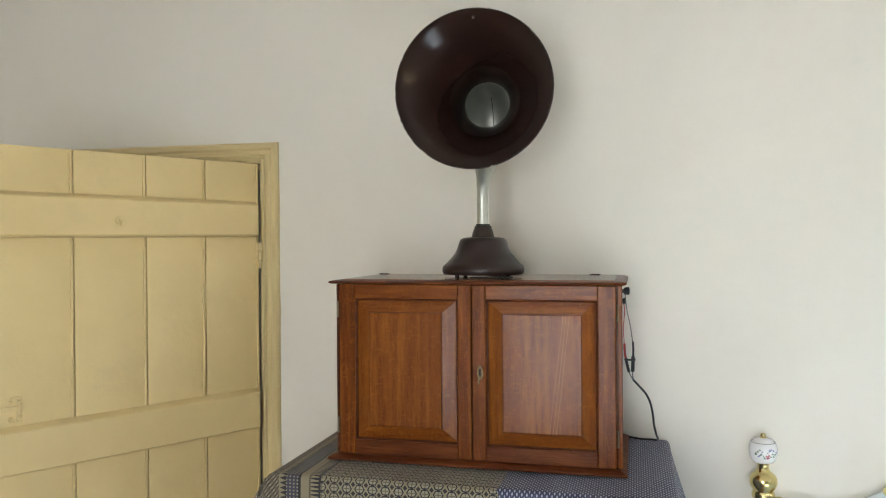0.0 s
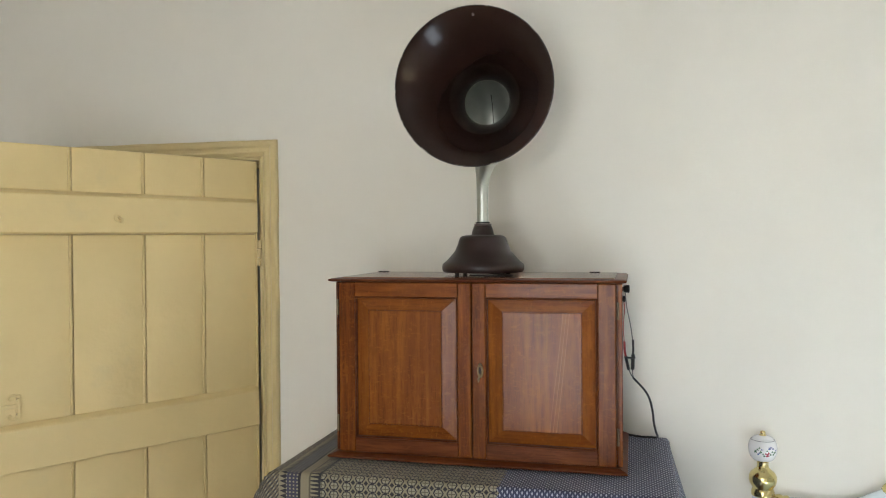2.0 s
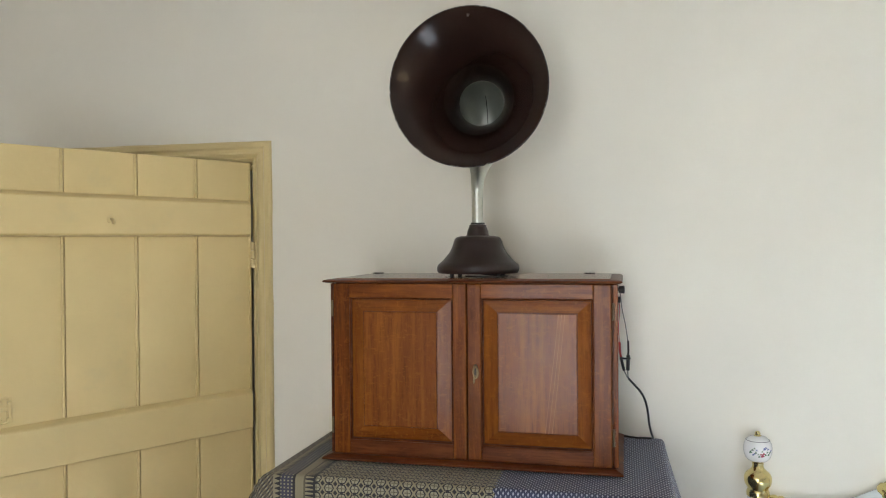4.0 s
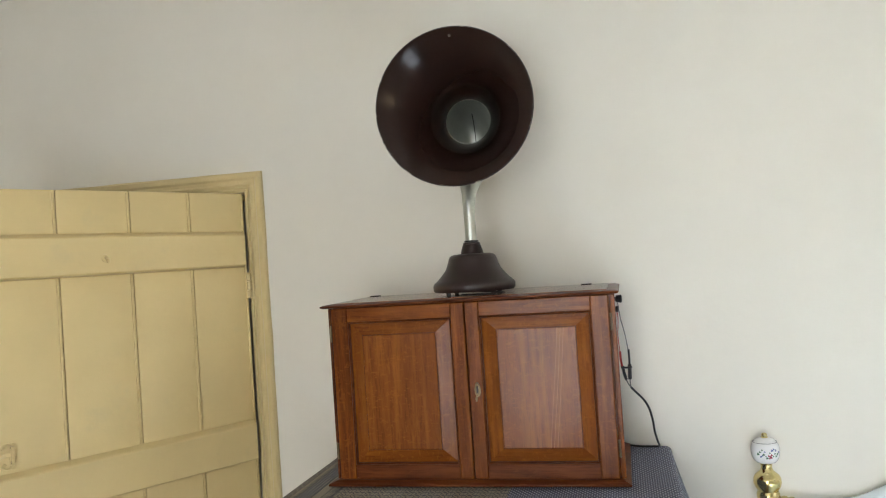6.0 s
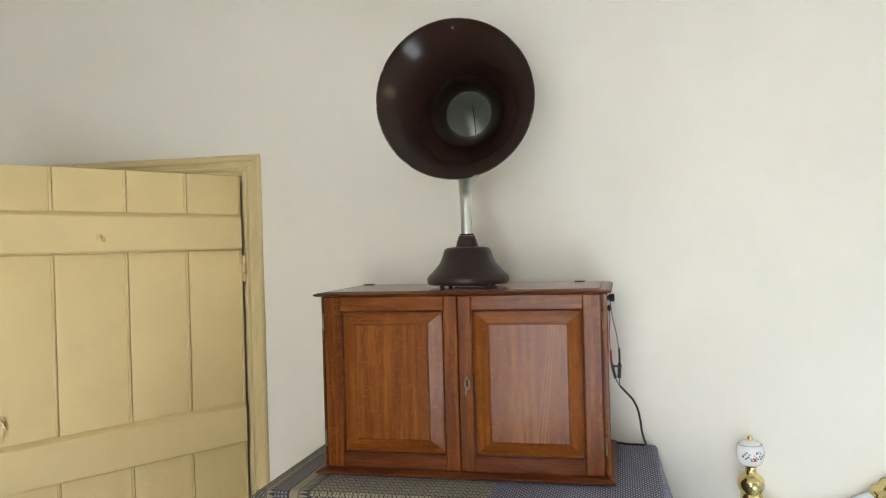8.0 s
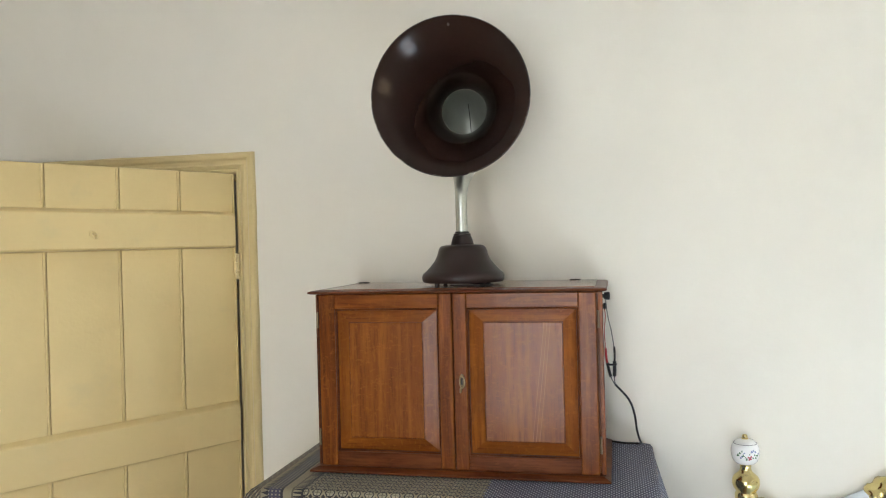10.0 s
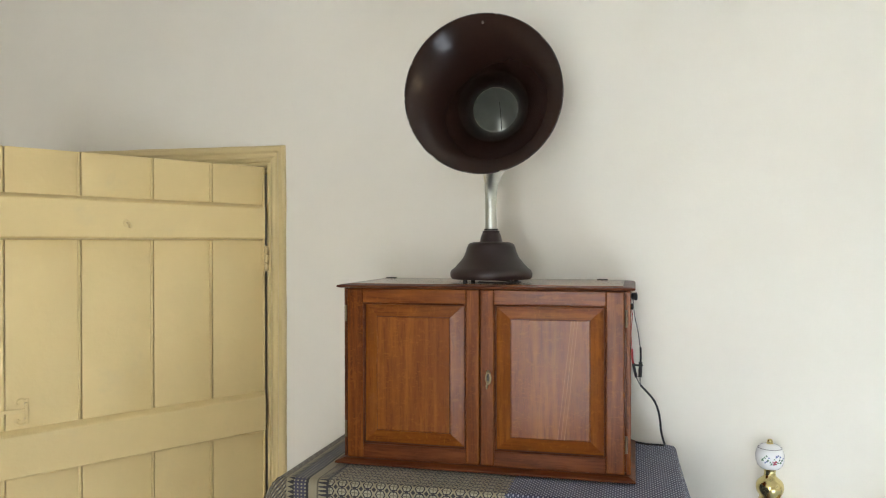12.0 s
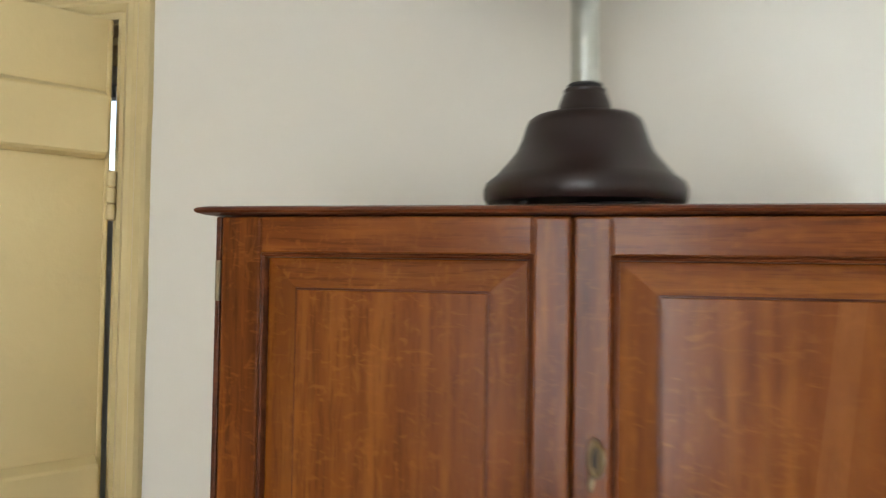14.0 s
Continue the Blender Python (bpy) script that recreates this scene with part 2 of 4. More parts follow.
def cloth_material():
    """Woven cloth, u along the chest and v across it, in metres: striped end, olive lattice, blue diamonds."""
    mat, nt, p = material("woven_cloth")
    uv = nt.nodes.new("ShaderNodeUVMap")
    uv.uv_map = "weave"
    sep = nt.nodes.new("ShaderNodeSeparateXYZ")
    link(nt, uv.outputs[0], sep.inputs[0])
    u, v = sep.outputs[0], sep.outputs[1]

    def m(op, a, b=None, c=None):
        return math_node(nt, op, a, b, c)

    def tri(x, period, shift=0.0):
        """0 in the middle of each period, 1 at its ends."""
        f = m("FRACT", m("ADD", m("DIVIDE", x, period), 20.0 + shift))
        return m("MULTIPLY", m("ABSOLUTE", m("SUBTRACT", f, 0.5)), 2.0)

    def below(x, k):
        return m("LESS_THAN", x, k)

    def between(x, lo, hi):
        return m("MULTIPLY", m("GREATER_THAN", x, lo), m("LESS_THAN", x, hi))

    navy, cream, pale, olive, purple = (0.012, 0.011, 0.016), (0.285, 0.247, 0.155), (0.325, 0.295, 0.205), (0.11, 0.095, 0.055), (0.045, 0.040, 0.075)
    # olive lattice: dark-edged hexagons with a pale flower, dark diamonds between them
    a, b = tri(u, 0.0283), tri(v, 0.0187)
    hexa = m("MAXIMUM", m("MULTIPLY", b, 1.18), m("ADD", m("MULTIPLY", a, 1.32), m("MULTIPLY", b, 0.48)))
    lozenge = m("ADD", m("MULTIPLY", m("SUBTRACT", 1.0, a), 3.2), m("MULTIPLY", m("SUBTRACT", 1.0, b), 1.9))
    knot = m("ADD", m("MULTIPLY", a, 3.6), m("MULTIPLY", m("SUBTRACT", 1.0, b), 2.6))
    col = blend(nt, below(hexa, 0.84), cream, pale)
    col = blend(nt, m("MULTIPLY", below(hexa, 0.70), m("MAXIMUM", below(a, 0.07), below(b, 0.10))), col, olive)
    col = blend(nt, between(hexa, 0.80, 1.08), col, (0.018, 0.017, 0.020))
    col = blend(nt, between(lozenge, 0.98, 1.22), col, olive)
    col = blend(nt, m("MAXIMUM", below(lozenge, 0.98), below(knot, 1.0)), col, navy)
    # blue field with upright pale diamonds
    c, d = tri(u, 0.0099), tri(v, 0.0146)
    c2, d2 = tri(u, 0.0099, 0.5), tri(v, 0.0146, 0.5)
    near = m("MINIMUM", m("ADD", m("MULTIPLY", c, 1.55), d), m("ADD", m("MULTIPLY", c2, 1.55), d2))
    blue = blend(nt, below(near, 0.54), (0.026, 0.032, 0.085), (0.44, 0.47, 0.55))
    blue = blend(nt, between(near, 0.54, 0.74), blue, (0.09, 0.105, 0.20))
    edge = m("ADD", 0.076, m("MULTIPLY", tri(v, 0.0187), 0.008))
    col = blend(nt, m("GREATER_THAN", u, edge), col, blue)
    # striped end
    col = blend(nt, below(u, -0.299), col, cream)
    col = blend(nt, m("MULTIPLY", between(u, -0.322, -0.304), below(m("ADD", tri(v, 0.0085), m("MULTIPLY", m("SUBTRACT", -0.304, u), 26.0)), 0.72)), col, navy)
    col = blend(nt, between(u, -0.304, -0.299), col, navy)
    col = blend(nt, between(u, -0.326, -0.322), col, olive)
    band = between(u, -0.379, -0.345)
    dots = m("MULTIPLY", below(tri(u, 0.0085), 0.42), below(tri(v, 0.0075), 0.45))
    col = blend(nt, band, col, purple)
    col = blend(nt, m("MULTIPLY", band, dots), col, pale)
    col = blend(nt, between(u, -0.351, -0.345), col, navy)
    teeth = m("MULTIPLY", between(u, -0.394, -0.379), below(m("ADD", tri(v, 0.0105), m("MULTIPLY", m("SUBTRACT", -0.379, u), 66.0)), 1.0))
    col = blend(nt, teeth, col, navy)
    end = m("MULTIPLY", below(u, -0.396), m("GREATER_THAN", u, -0.530))
    rise, fall = tri(m("ADD", u, m("MULTIPLY", v, 0.75)), 0.0078), tri(m("SUBTRACT", u, m("MULTIPLY", v, 0.55)), 0.0160)
    col = blend(nt, end, col, (0.23, 0.185, 0.105))
    col = blend(nt, m("MULTIPLY", end, below(rise, 0.50)), col, (0.046, 0.038, 0.034))
    col = blend(nt, m("MULTIPLY", end, m("MULTIPLY", below(fall, 0.34), below(rise, 0.80))), col, (0.10, 0.085, 0.06))
    col = blend(nt, m("MULTIPLY", end, m("MULTIPLY", m("GREATER_THAN", fall, 0.72), m("GREATER_THAN", rise, 0.55))), col, (0.31, 0.285, 0.20))
    col = blend(nt, below(u, -0.530), col, (0.022, 0.020, 0.048))
    col = blend(nt, m("MULTIPLY", between(u, -0.543, -0.534), below(tri(v, 0.0085), 0.36)), col, (0.22, 0.21, 0.22))
    # thread and slight wear
    vec = coords(nt, (1, 1, 1), False, "UV")
    thread = noise_node(nt, vec, 900, 2)
    worn = noise_node(nt, vec, 14, 4)
    col = blend(nt, m("MULTIPLY", thread, 0.45), col, blend(nt, 0.6, col, (0.02, 0.02, 0.02)))
    col = blend(nt, m("MULTIPLY", worn, 0.07), col, (0.20, 0.19, 0.17))
    link(nt, col, p.inputs["Base Color"])
    p.inputs["Roughness"].default_value = 0.75
    p.inputs["Sheen Weight"].default_value = 0.15
    weave = m("ADD", m("MULTIPLY", tri(u, 0.0014), tri(v, 0.0014)), m("MULTIPLY", worn, 2.0))
    bump(nt, p, weave, 0.3, 0.0006)
    return mat


CLOTH = cloth_material()


def fringe_material():
    mat, nt, p = material("fringe_thread")
    g = nt.nodes.new("ShaderNodeNewGeometry")
    link(nt, ramp(nt, g.outputs["Random Per Island"], [(0.0, (0.010, 0.013, 0.012)), (0.38, (0.040, 0.046, 0.032)), (0.68, (0.20, 0.195, 0.10)), (1.0, (0.50, 0.47, 0.25))]), p.inputs["Base Color"])
    p.inputs["Roughness"].default_value = 0.8
    return mat


FRINGE = fringe_material()


# ---------------------------------------------------------------- mesh helpers
def add_box(bm, x0, x1, y0, y1, z0, z1, bevel=0.0, segments=2):
    made = bmesh.ops.create_cube(bm, size=1.0)["verts"]
    for v in made:
        v.co = Vector((x0 if v.co.x < 0 else x1, y0 if v.co.y < 0 else y1, z0 if v.co.z < 0 else z1))
    if bevel:
        edges = list({e for v in made for e in v.link_edges})
        bmesh.ops.bevel(bm, geom=edges, offset=bevel, segments=segments, affect="EDGES", profile=0.5)
    return bm


def box(*args, **kw):
    return add_box(bmesh.new(), *args, **kw)


def skin(bm, rings, closed=True, cap=True, loop=False):
    """Faces between rings of points."""
    rows = [[bm.verts.new(p) for p in ring] for ring in rings]
    n = len(rows[0])
    pairs = list(zip(rows, rows[1:])) + ([(rows[-1], rows[0])] if loop else [])
    for a, b in pairs:
        for k in range(n if closed else n - 1):
            j = (k + 1) % n
            bm.faces.new((a[k], a[j], b[j], b[k]))
    if cap and closed and not loop:
        bm.faces.new(rows[0][::-1])
        bm.faces.new(rows[-1])
    return rows


def lathe(profile, axis="z", steps=48, bm=None, cap=True, loop=False, at=(0, 0, 0)):
    """Turned shape: profile rows of (radius, place along the axis)."""
    bm = bm or bmesh.new()
    rings = []
    for r, h in profile:
        ring = []
        for k in range(steps):
            a = 2 * math.pi * k / steps
            c, s = r * math.cos(a), r * math.sin(a)
            p = {"z": (c, s, h), "y": (c, h, s), "x": (h, c, s)}[axis]
            ring.append(Vector(p) + Vector(at))
        rings.append(ring)
    skin(bm, rings, cap=cap, loop=loop)
    bmesh.ops.recalc_face_normals(bm, faces=bm.faces)
    return bm


def curve_points(points, count):
    """A smooth line through the points (Catmull-Rom)."""
    pts = [Vector(p) for p in points]
    pts = [2 * pts[0] - pts[1]] + pts + [2 * pts[-1] - pts[-2]]
    spans = len(pts) - 3
    out = []
    for k in range(count + 1):
        f = min(k / count * spans, spans - 1e-6)
        i, t = int(f), f - int(f)
        a, b, c, d = pts[i:i + 4]
        out.append(0.5 * ((2 * b) + (c - a) * t + (2 * a - 5 * b + 4 * c - d) * t * t + (3 * b - a - 3 * c + d) * t ** 3))
    return out


def tube(line, radius, steps=10, bm=None, cap=True):
    """A round rod along a line; radius is a number or one for each point."""
    bm = bm or bmesh.new()
    line = [Vector(p) for p in line]
    side = None
    rings = []
    for k, p in enumerate(line):
        way = (line[min(k + 1, len(line) - 1)] - line[max(k - 1, 0)]).normalized()
        if side is None:
            side = way.orthogonal().normalized()
        side = (side - way * side.dot(way)).normalized()
        up = way.cross(side)
        r = radius if isinstance(radius, (int, float)) else radius[k]
        rings.append([p + r * (math.cos(2 * math.pi * j / steps) * side + math.sin(2 * math.pi * j / steps) * up) for j in range(steps)])
    skin(bm, rings, cap=cap)
    bmesh.ops.recalc_face_normals(bm, faces=bm.faces)
    return bm


def mesh_of(name, bm, mat, smooth=False, angle=35):
    me = bpy.data.meshes.new(name)
    bm.to_mesh(me)
    bm.free()
    me.materials.append(mat)
    if smooth:
        me.shade_smooth()
        me.set_sharp_from_angle(angle=radians(angle))
    return me


def thing(name, m, label, category, group=""):
    ob = new(name)
    ob.empty_display_size = 0.05
    ob.matrix_world = m
    return tagged(ob, label, category, group)


def part(name, bm, mat, parent, label="", smooth=False, angle=35, kind=""):
    ob = new(name, mesh_of(name, bm, mat, smooth, angle))
    ob.parent = parent
    return tagged(ob, label, kind=kind)


def structure(name, bm, mat, label, category, smooth=False):
    return tagged(new(name, mesh_of(name, bm, mat, smooth)), label, category, kind="structure")


# ---------------------------------------------------------------- the room
DOOR_X0, DOOR_X1, DOOR_TOP = -1.54, -0.704, 1.822
THICK = 0.22


def wall_face(x):
    """The north wall runs a little askew."""
    return 0.349 - 0.035 * x


def rough_sheet(x0, x1, z0, z1):
    """The front of a hand-plastered wall: a fine grid that swells by a few millimetres, with a body behind it."""
    bm = bmesh.new()
    nx, nz = max(2, int((x1 - x0) / 0.05)), max(2, int((z1 - z0) / 0.05))
    rows = []
    for j in range(nz + 1):
        row = []
        for i in range(nx + 1):
            x, z = x0 + (x1 - x0) * i / nx, z0 + (z1 - z0) * j / nz
            y = wall_face(x) + 0.003 * noise.noise(Vector((x * 1.7, z * 1.7, 3))) + 0.0015 * noise.noise(Vector((x * 6, z * 6, 9)))
            row.append(bm.verts.new((x, y, z)))
        rows.append(row)
    for a, b in zip(rows, rows[1:]):
        for k in range(nx):
            bm.faces.new((a[k], a[k + 1], b[k + 1], b[k]))
    back = {}
    for j in (0, nz):
        for i in (0, nx):
            back[i, j] = bm.verts.new((x0 + (x1 - x0) * i / nx, WALL + THICK, z0 + (z1 - z0) * j / nz))
    bm.faces.new((back[0, 0], back[0, nz], back[nx, nz], back[nx, 0]))
    bm.faces.new([*[r for r in rows[0]], back[nx, 0], back[0, 0]][::-1])
    bm.faces.new([*[r for r in rows[-1]], back[nx, nz], back[0, nz]])
    bm.faces.new([*[r[0] for r in rows], back[0, nz], back[0, 0]])
    bm.faces.new([*[r[-1] for r in rows], back[nx, nz], back[nx, 0]][::-1])
    return bm


north = bmesh.new()
for x0, x1, z0, z1 in ((WEST, DOOR_X0, 0, CEIL), (DOOR_X0, DOOR_X1, DOOR_TOP, CEIL), (DOOR_X1, EAST, 0, CEIL)):
    piece = rough_sheet(x0, x1, z0, z1)
    me = bpy.data.meshes.new("piece")
    piece.to_mesh(me)
    piece.free()
    north.from_mesh(me)
    bpy.data.meshes.remove(me)
structure("wall_north", north, PLASTER, "uneven cream-painted plaster wall with the door opening", "wall", smooth=True)
structure("wall_west", box(WEST - 0.15, WEST, SOUTH, WALL + THICK, 0, CEIL), PLASTER, "plain cream plaster side wall", "wall")
east = bmesh.new()
for y0, y1, z0, z1 in ((SOUTH, WIN_E[0], 0, CEIL), (WIN_E[1], WALL + THICK, 0, CEIL), (WIN_E[0], WIN_E[1], 0, WIN_E[2]), (WIN_E[0], WIN_E[1], WIN_E[3], CEIL)):
    add_box(east, EAST, EAST + 0.15, y0, y1, z0, z1)
structure("wall_east", east, PLASTER, "cream plaster side wall with an opening added for the sun", "wall")
south = bmesh.new()
for x0, x1, z0, z1 in ((WEST - 0.15, WIN[0], 0, CEIL), (WIN[1], EAST + 0.15, 0, CEIL), (WIN[0], WIN[1], 0, WIN[2]), (WIN[0], WIN[1], WIN[3], CEIL)):
    add_box(south, x0, x1, SOUTH - 0.15, SOUTH, z0, z1)
structure("wall_south", south, PLASTER, "cream plaster wall with the window opening", "wall")
structure("floor", box(WEST - 0.15, EAST + 0.15, SOUTH - 0.15, 2.3, -0.12, 0), BOARDS, "pale brown wooden floor", "floor")
structure("ceiling", box(WEST - 0.15, EAST + 0.15, SOUTH - 0.15, WALL + THICK, CEIL, CEIL + 0.1), PLAIN_WHITE, "plain white ceiling", "ceiling")

# landing behind the door, with a window in its far wall
LX0, LX1, LY = -2.45, -0.3, 2.1
LWIN = (-2.25, -1.80, 1.77, 2.20)
landing = bmesh.new()
for x0, x1, z0, z1 in ((LX0, LWIN[0], 0, CEIL), (LWIN[1], LX1, 0, CEIL), (LWIN[0], LWIN[1], 0, LWIN[2]), (LWIN[0], LWIN[1], LWIN[3], CEIL)):
    add_box(landing, x0, x1, LY, LY + 0.12, z0, z1)
structure("wall_landing_far", landing, PLASTER, "plain landing wall with a small window", "wall")
structure("wall_landing_west", box(LX0 - 0.12, LX0, WALL + THICK, LY + 0.12, 0, CEIL), PLASTER, "plain landing side wall", "wall")
structure("wall_landing_east", box(LX1, LX1 + 0.12, WALL + THICK, LY + 0.12, 0, CEIL), PLASTER, "plain landing side wall", "wall")
structure("ceiling_landing", box(LX0 - 0.12, LX1 + 0.12, WALL + THICK, LY + 0.12, CEIL, CEIL + 0.1), PLAIN_WHITE, "plain landing ceiling", "ceiling")


def window(name, x0, x1, z0, z1, y, columns, rows, along="x", post=0.012):
    """A casement with glazing bars in a wall that runs along x."""
    ob = thing(name, pose((x0 + x1) / 2, y, z0) if along == "x" else pose(y, (x0 + x1) / 2, z0, 0, 0, 90), "white-painted wooden casement window with clear panes", "window")
    ob["kind"] = "structure"
    w, h, t = (x1 - x0) / 2, z1 - z0, 0.05
    bm = bmesh.new()
    for a in ((-w, -w + t, 0, h), (w - t, w, 0, h), (-w + t, w - t, 0, t), (-w + t, w - t, h - t, h)):
        add_box(bm, a[0], a[1], -0.03, 0.03, a[2], a[3], bevel=0.004)
    part("window_frame", bm, WHITE_PAINT, ob)
    for k in range(1, columns):
        x = -w + 2 * w * k / columns
        part("glazing_bar", box(x - post, x + post, -0.02, 0.02, t, h - t, bevel=0.004), WHITE_PAINT, ob)
    for k in range(1, rows):
        z = h * k / rows
        part("glazing_bar", box(-w + t, w - t, -0.015, 0.015, z - 0.012, z + 0.012, bevel=0.004), WHITE_PAINT, ob)
    for i in range(columns):
        for j in range(rows):
            px0, px1 = -w + 2 * w * i / columns + 0.02, -w + 2 * w * (i + 1) / columns - 0.02
            pane = part("pane", box(px0, px1, -0.002, 0.002, h * j / rows + 0.02, h * (j + 1) / rows - 0.02), GLASS, ob)
            pane.visible_shadow = False
    return ob


window("window_1", *WIN, SOUTH - 0.09, 2, 3, post=0.02)
# out of view: added and sized so the sun lands on the bed
window("added_sun_window", *WIN_E, EAST + 0.09, 2, 1, "y")
window("window_2", *LWIN, LY + 0.06, 1, 1)


# ---------------------------------------------------------------- door frame and door
def door_frame():
    ob = thing("door_frame", pose(DOOR_X1, WALL, 0), "primrose-painted moulded wooden door frame", "door frame")
    ob["kind"] = "structure"
    W, T = DOOR_X0 - DOOR_X1, DOOR_TOP
    bm = bmesh.new()
    # out from the opening, y from the wall's face
    profile = [(-0.001, 0.012), (-0.001, -0.008), (0.006, -0.010), (0.010, -0.006), (0.014, -0.012), (0.020, -0.015), (0.026, -0.011),
               (0.034, -0.011), (0.040, -0.018), (0.052, -0.020), (0.057, -0.015), (0.058, 0.012)]
    path, outward = [], []
    for (x0, z0, x1, z1, ox, oz) in ((0, 0, 0, T, 1, 0), (0, T, W, T, 0, 1), (W, T, W, 0, -1, 0)):
        for k in range(31):
            f = k / 30
            if (x0, z0) == (0, T) and k == 0 or (x0, z0) == (W, T) and k == 0:
                continue
            path.append((x0 + (x1 - x0) * f, z0 + (z1 - z0) * f))
            outward.append((ox, oz) if k < 30 or z1 == 0 else ((1, 1) if x1 == 0 else (-1, 1)))
    rings = []
    for (x, z), (ox, oz) in zip(path, outward):
        wob = 0.0022 * noise.noise(Vector((x * 9, z * 9, 4)))
        rings.append([(x + ox * (w + (wob if w > 0.045 else 0)), y, z + oz * (w + (wob if w > 0.045 else 0))) for w, y in profile])
    skin(bm, rings)
    bmesh.ops.recalc_face_normals(bm, faces=bm.faces)
    part("architrave", bm, FRAME_PAINT, ob, smooth=True, angle=30)
    for x0, x1 in ((-0.004, 0.004), (W - 0.004, W + 0.004)):
        part("jamb_lining", box(x0, x1, 0.012, THICK, 0, T, bevel=0.002), FRAME_PAINT, ob)
    part("head_lining", box(W + 0.004, -0.004, 0.012, THICK, T - 0.004, T + 0.004, bevel=0.002), FRAME_PAINT, ob)
    part("door_stop", box(-0.018, -0.004, 0.060, 0.085, 0, T - 0.02, bevel=0.003), FRAME_PAINT, ob)
    part("door_stop", box(W + 0.02, -0.02, 0.060, 0.085, T - 0.018, T - 0.004, bevel=0.003), FRAME_PAINT, ob)


door_frame()

# The leaf's own frame: x from the hinge to its free edge, -y towards the room, z up.
LEAF = Matrix(((-0.608, -0.794, 0, -0.7105), (-0.794, 0.608, 0, 0.352), (0, 0, 1, 0.0), (0, 0, 0, 1)))
JOINTS = (-0.008, 0.150, 0.310, 0.487, 0.655, 0.800)


def ledged_door():
    ob = thing("door_1", Matrix.Translation((-0.7105, 0.352, 0)), "primrose-painted ledged plank door standing open", "door")
    ob["kind"] = "structure"
    turn = LEAF.to_3x3()
    ob.matrix_world = LEAF if turn.determinant() > 0 else LEAF @ Matrix.Diagonal((1, -1, 1, 1))
    face = 1 if turn.determinant() < 0 else -1     # the room's side in local y
    rng = random.Random(4)

    def put(name, x0, x1, d0, d1, z0, z1, mat=DOOR_PAINT, bevel=0.002, **kw):
        y0, y1 = sorted((face * d0, face * d1))
        return part(name, box(x0, x1, y0, y1, z0, z1, bevel=bevel), mat, ob, **kw)

    top = 1.816
    for k, (a, b) in enumerate(zip(JOINTS, JOINTS[1:])):
        d = rng.uniform(-0.0012, 0.0012)
        bm = bmesh.new()
        y0, y1 = sorted((face * (-0.026), face * d))
        add_box(bm, a + 0.0006, b - 0.0006, y0, y1, 0.012, top, bevel=0.0025)
        # bead beside the joint
        yb0, yb1 = sorted((face * (d - 0.004), face * (d + 0.0032)))
        add_box(bm, a + 0.003, a + 0.0090, yb0, yb1, 0.02, top - 0.004, bevel=0.0014)
        for v in bm.verts:
            if v.co.z > 1.7:
                v.co.z += 0.016 * v.co.x
        part("plank", bm, DOOR_PAINT, ob, smooth=True)
    part("backing_strip", box(0.01, 0.79, *sorted((face * (-0.024), face * (-0.016))), 0.02, top - 0.01), GAP, ob)
    for z0, z1, s0, s1 in ((1.605, 1.707, 0.0, 0.015), (1.056, 1.171, -0.028, -0.026), (0.20, 0.32, 0, 0)):
        bm = bmesh.new()
        # a ledge with sloping top and bottom edges
        rings = []
        for x in (0.004, 0.792):
            a, b = z0 + s0 * x, z1 + s1 * x
            prof = [(0.0, a), (0.019, a + 0.004), (0.022, a + 0.008), (0.022, b - 0.013), (0.019, b - 0.009), (0.0, b)]
            rings.append([(x, face * (d + 0.0015), z) for d, z in prof])
        skin(bm, rings)
        bmesh.ops.recalc_face_normals(bm, faces=bm.faces)
        part("ledge", bm, DOOR_PAINT, ob)
    # butt hinges
    for z in (1.515, 0.33):
        bm = bmesh.new()
        for k in range(3):
            lathe([(0.0050, z + k * 0.025), (0.0068, z + k * 0.025 + 0.002), (0.0068, z + k * 0.025 + 0.022), (0.0050, z + k * 0.025 + 0.0242)], bm=bm, steps=12, at=(-0.0085, face * 0.004, 0))
        part("hinge", bm, FRAME_PAINT, ob, smooth=True)
    # coat hook on the top ledge
    line = [(0.383, face * y, z) for y, z in ((0.022, 1.650), (0.036, 1.646), (0.046, 1.638), (0.048, 1.646))]
    hook = part("coat_hook", tube(curve_points(line, 10), 0.0042, 8), DOOR_PAINT, ob, smooth=True)
    part("hook_rose", lathe([(0.011, 0.020 * face), (0.010, 0.0255 * face), (0.004, 0.027 * face)], axis="y", steps=16, at=(0.383, 0, 1.648)), DOOR_PAINT, hook, smooth=True)
    # thumb latch: bar, keep and plate
    latch = put("latch_bar", 0.606, 0.792, 0.006, 0.010, 1.194, 1.204)
    bm = bmesh.new()
    for a in ((0.606, 0.618, 0.001, 0.003, 1.164, 1.226), (0.609, 0.616, 0.003, 0.014, 1.212, 1.218), (0.609, 0.616, 0.003, 0.014, 1.176, 1.182), (0.609, 0.616, 0.011, 0.014, 1.182, 1.212)):
        y0, y1 = sorted((face * a[2], face * a[3]))
        add_box(bm, a[0], a[1], y0, y1, a[4], a[5], bevel=0.0012)
    for z, up in ((1.222, 1), (1.168, -1)):
        curl = [(x, face * 0.0035, z + up * dz) for x, dz in ((0.613, 0.0), (0.622, 0.003), (0.630, 0.001), (0.634, -0.005), (0.630, -0.009), (0.626, -0.006))]
        tube(curve_points(curl, 16), 0.0026, 8, bm=bm)
    part("latch_keep", bm, DOOR_PAINT, latch)
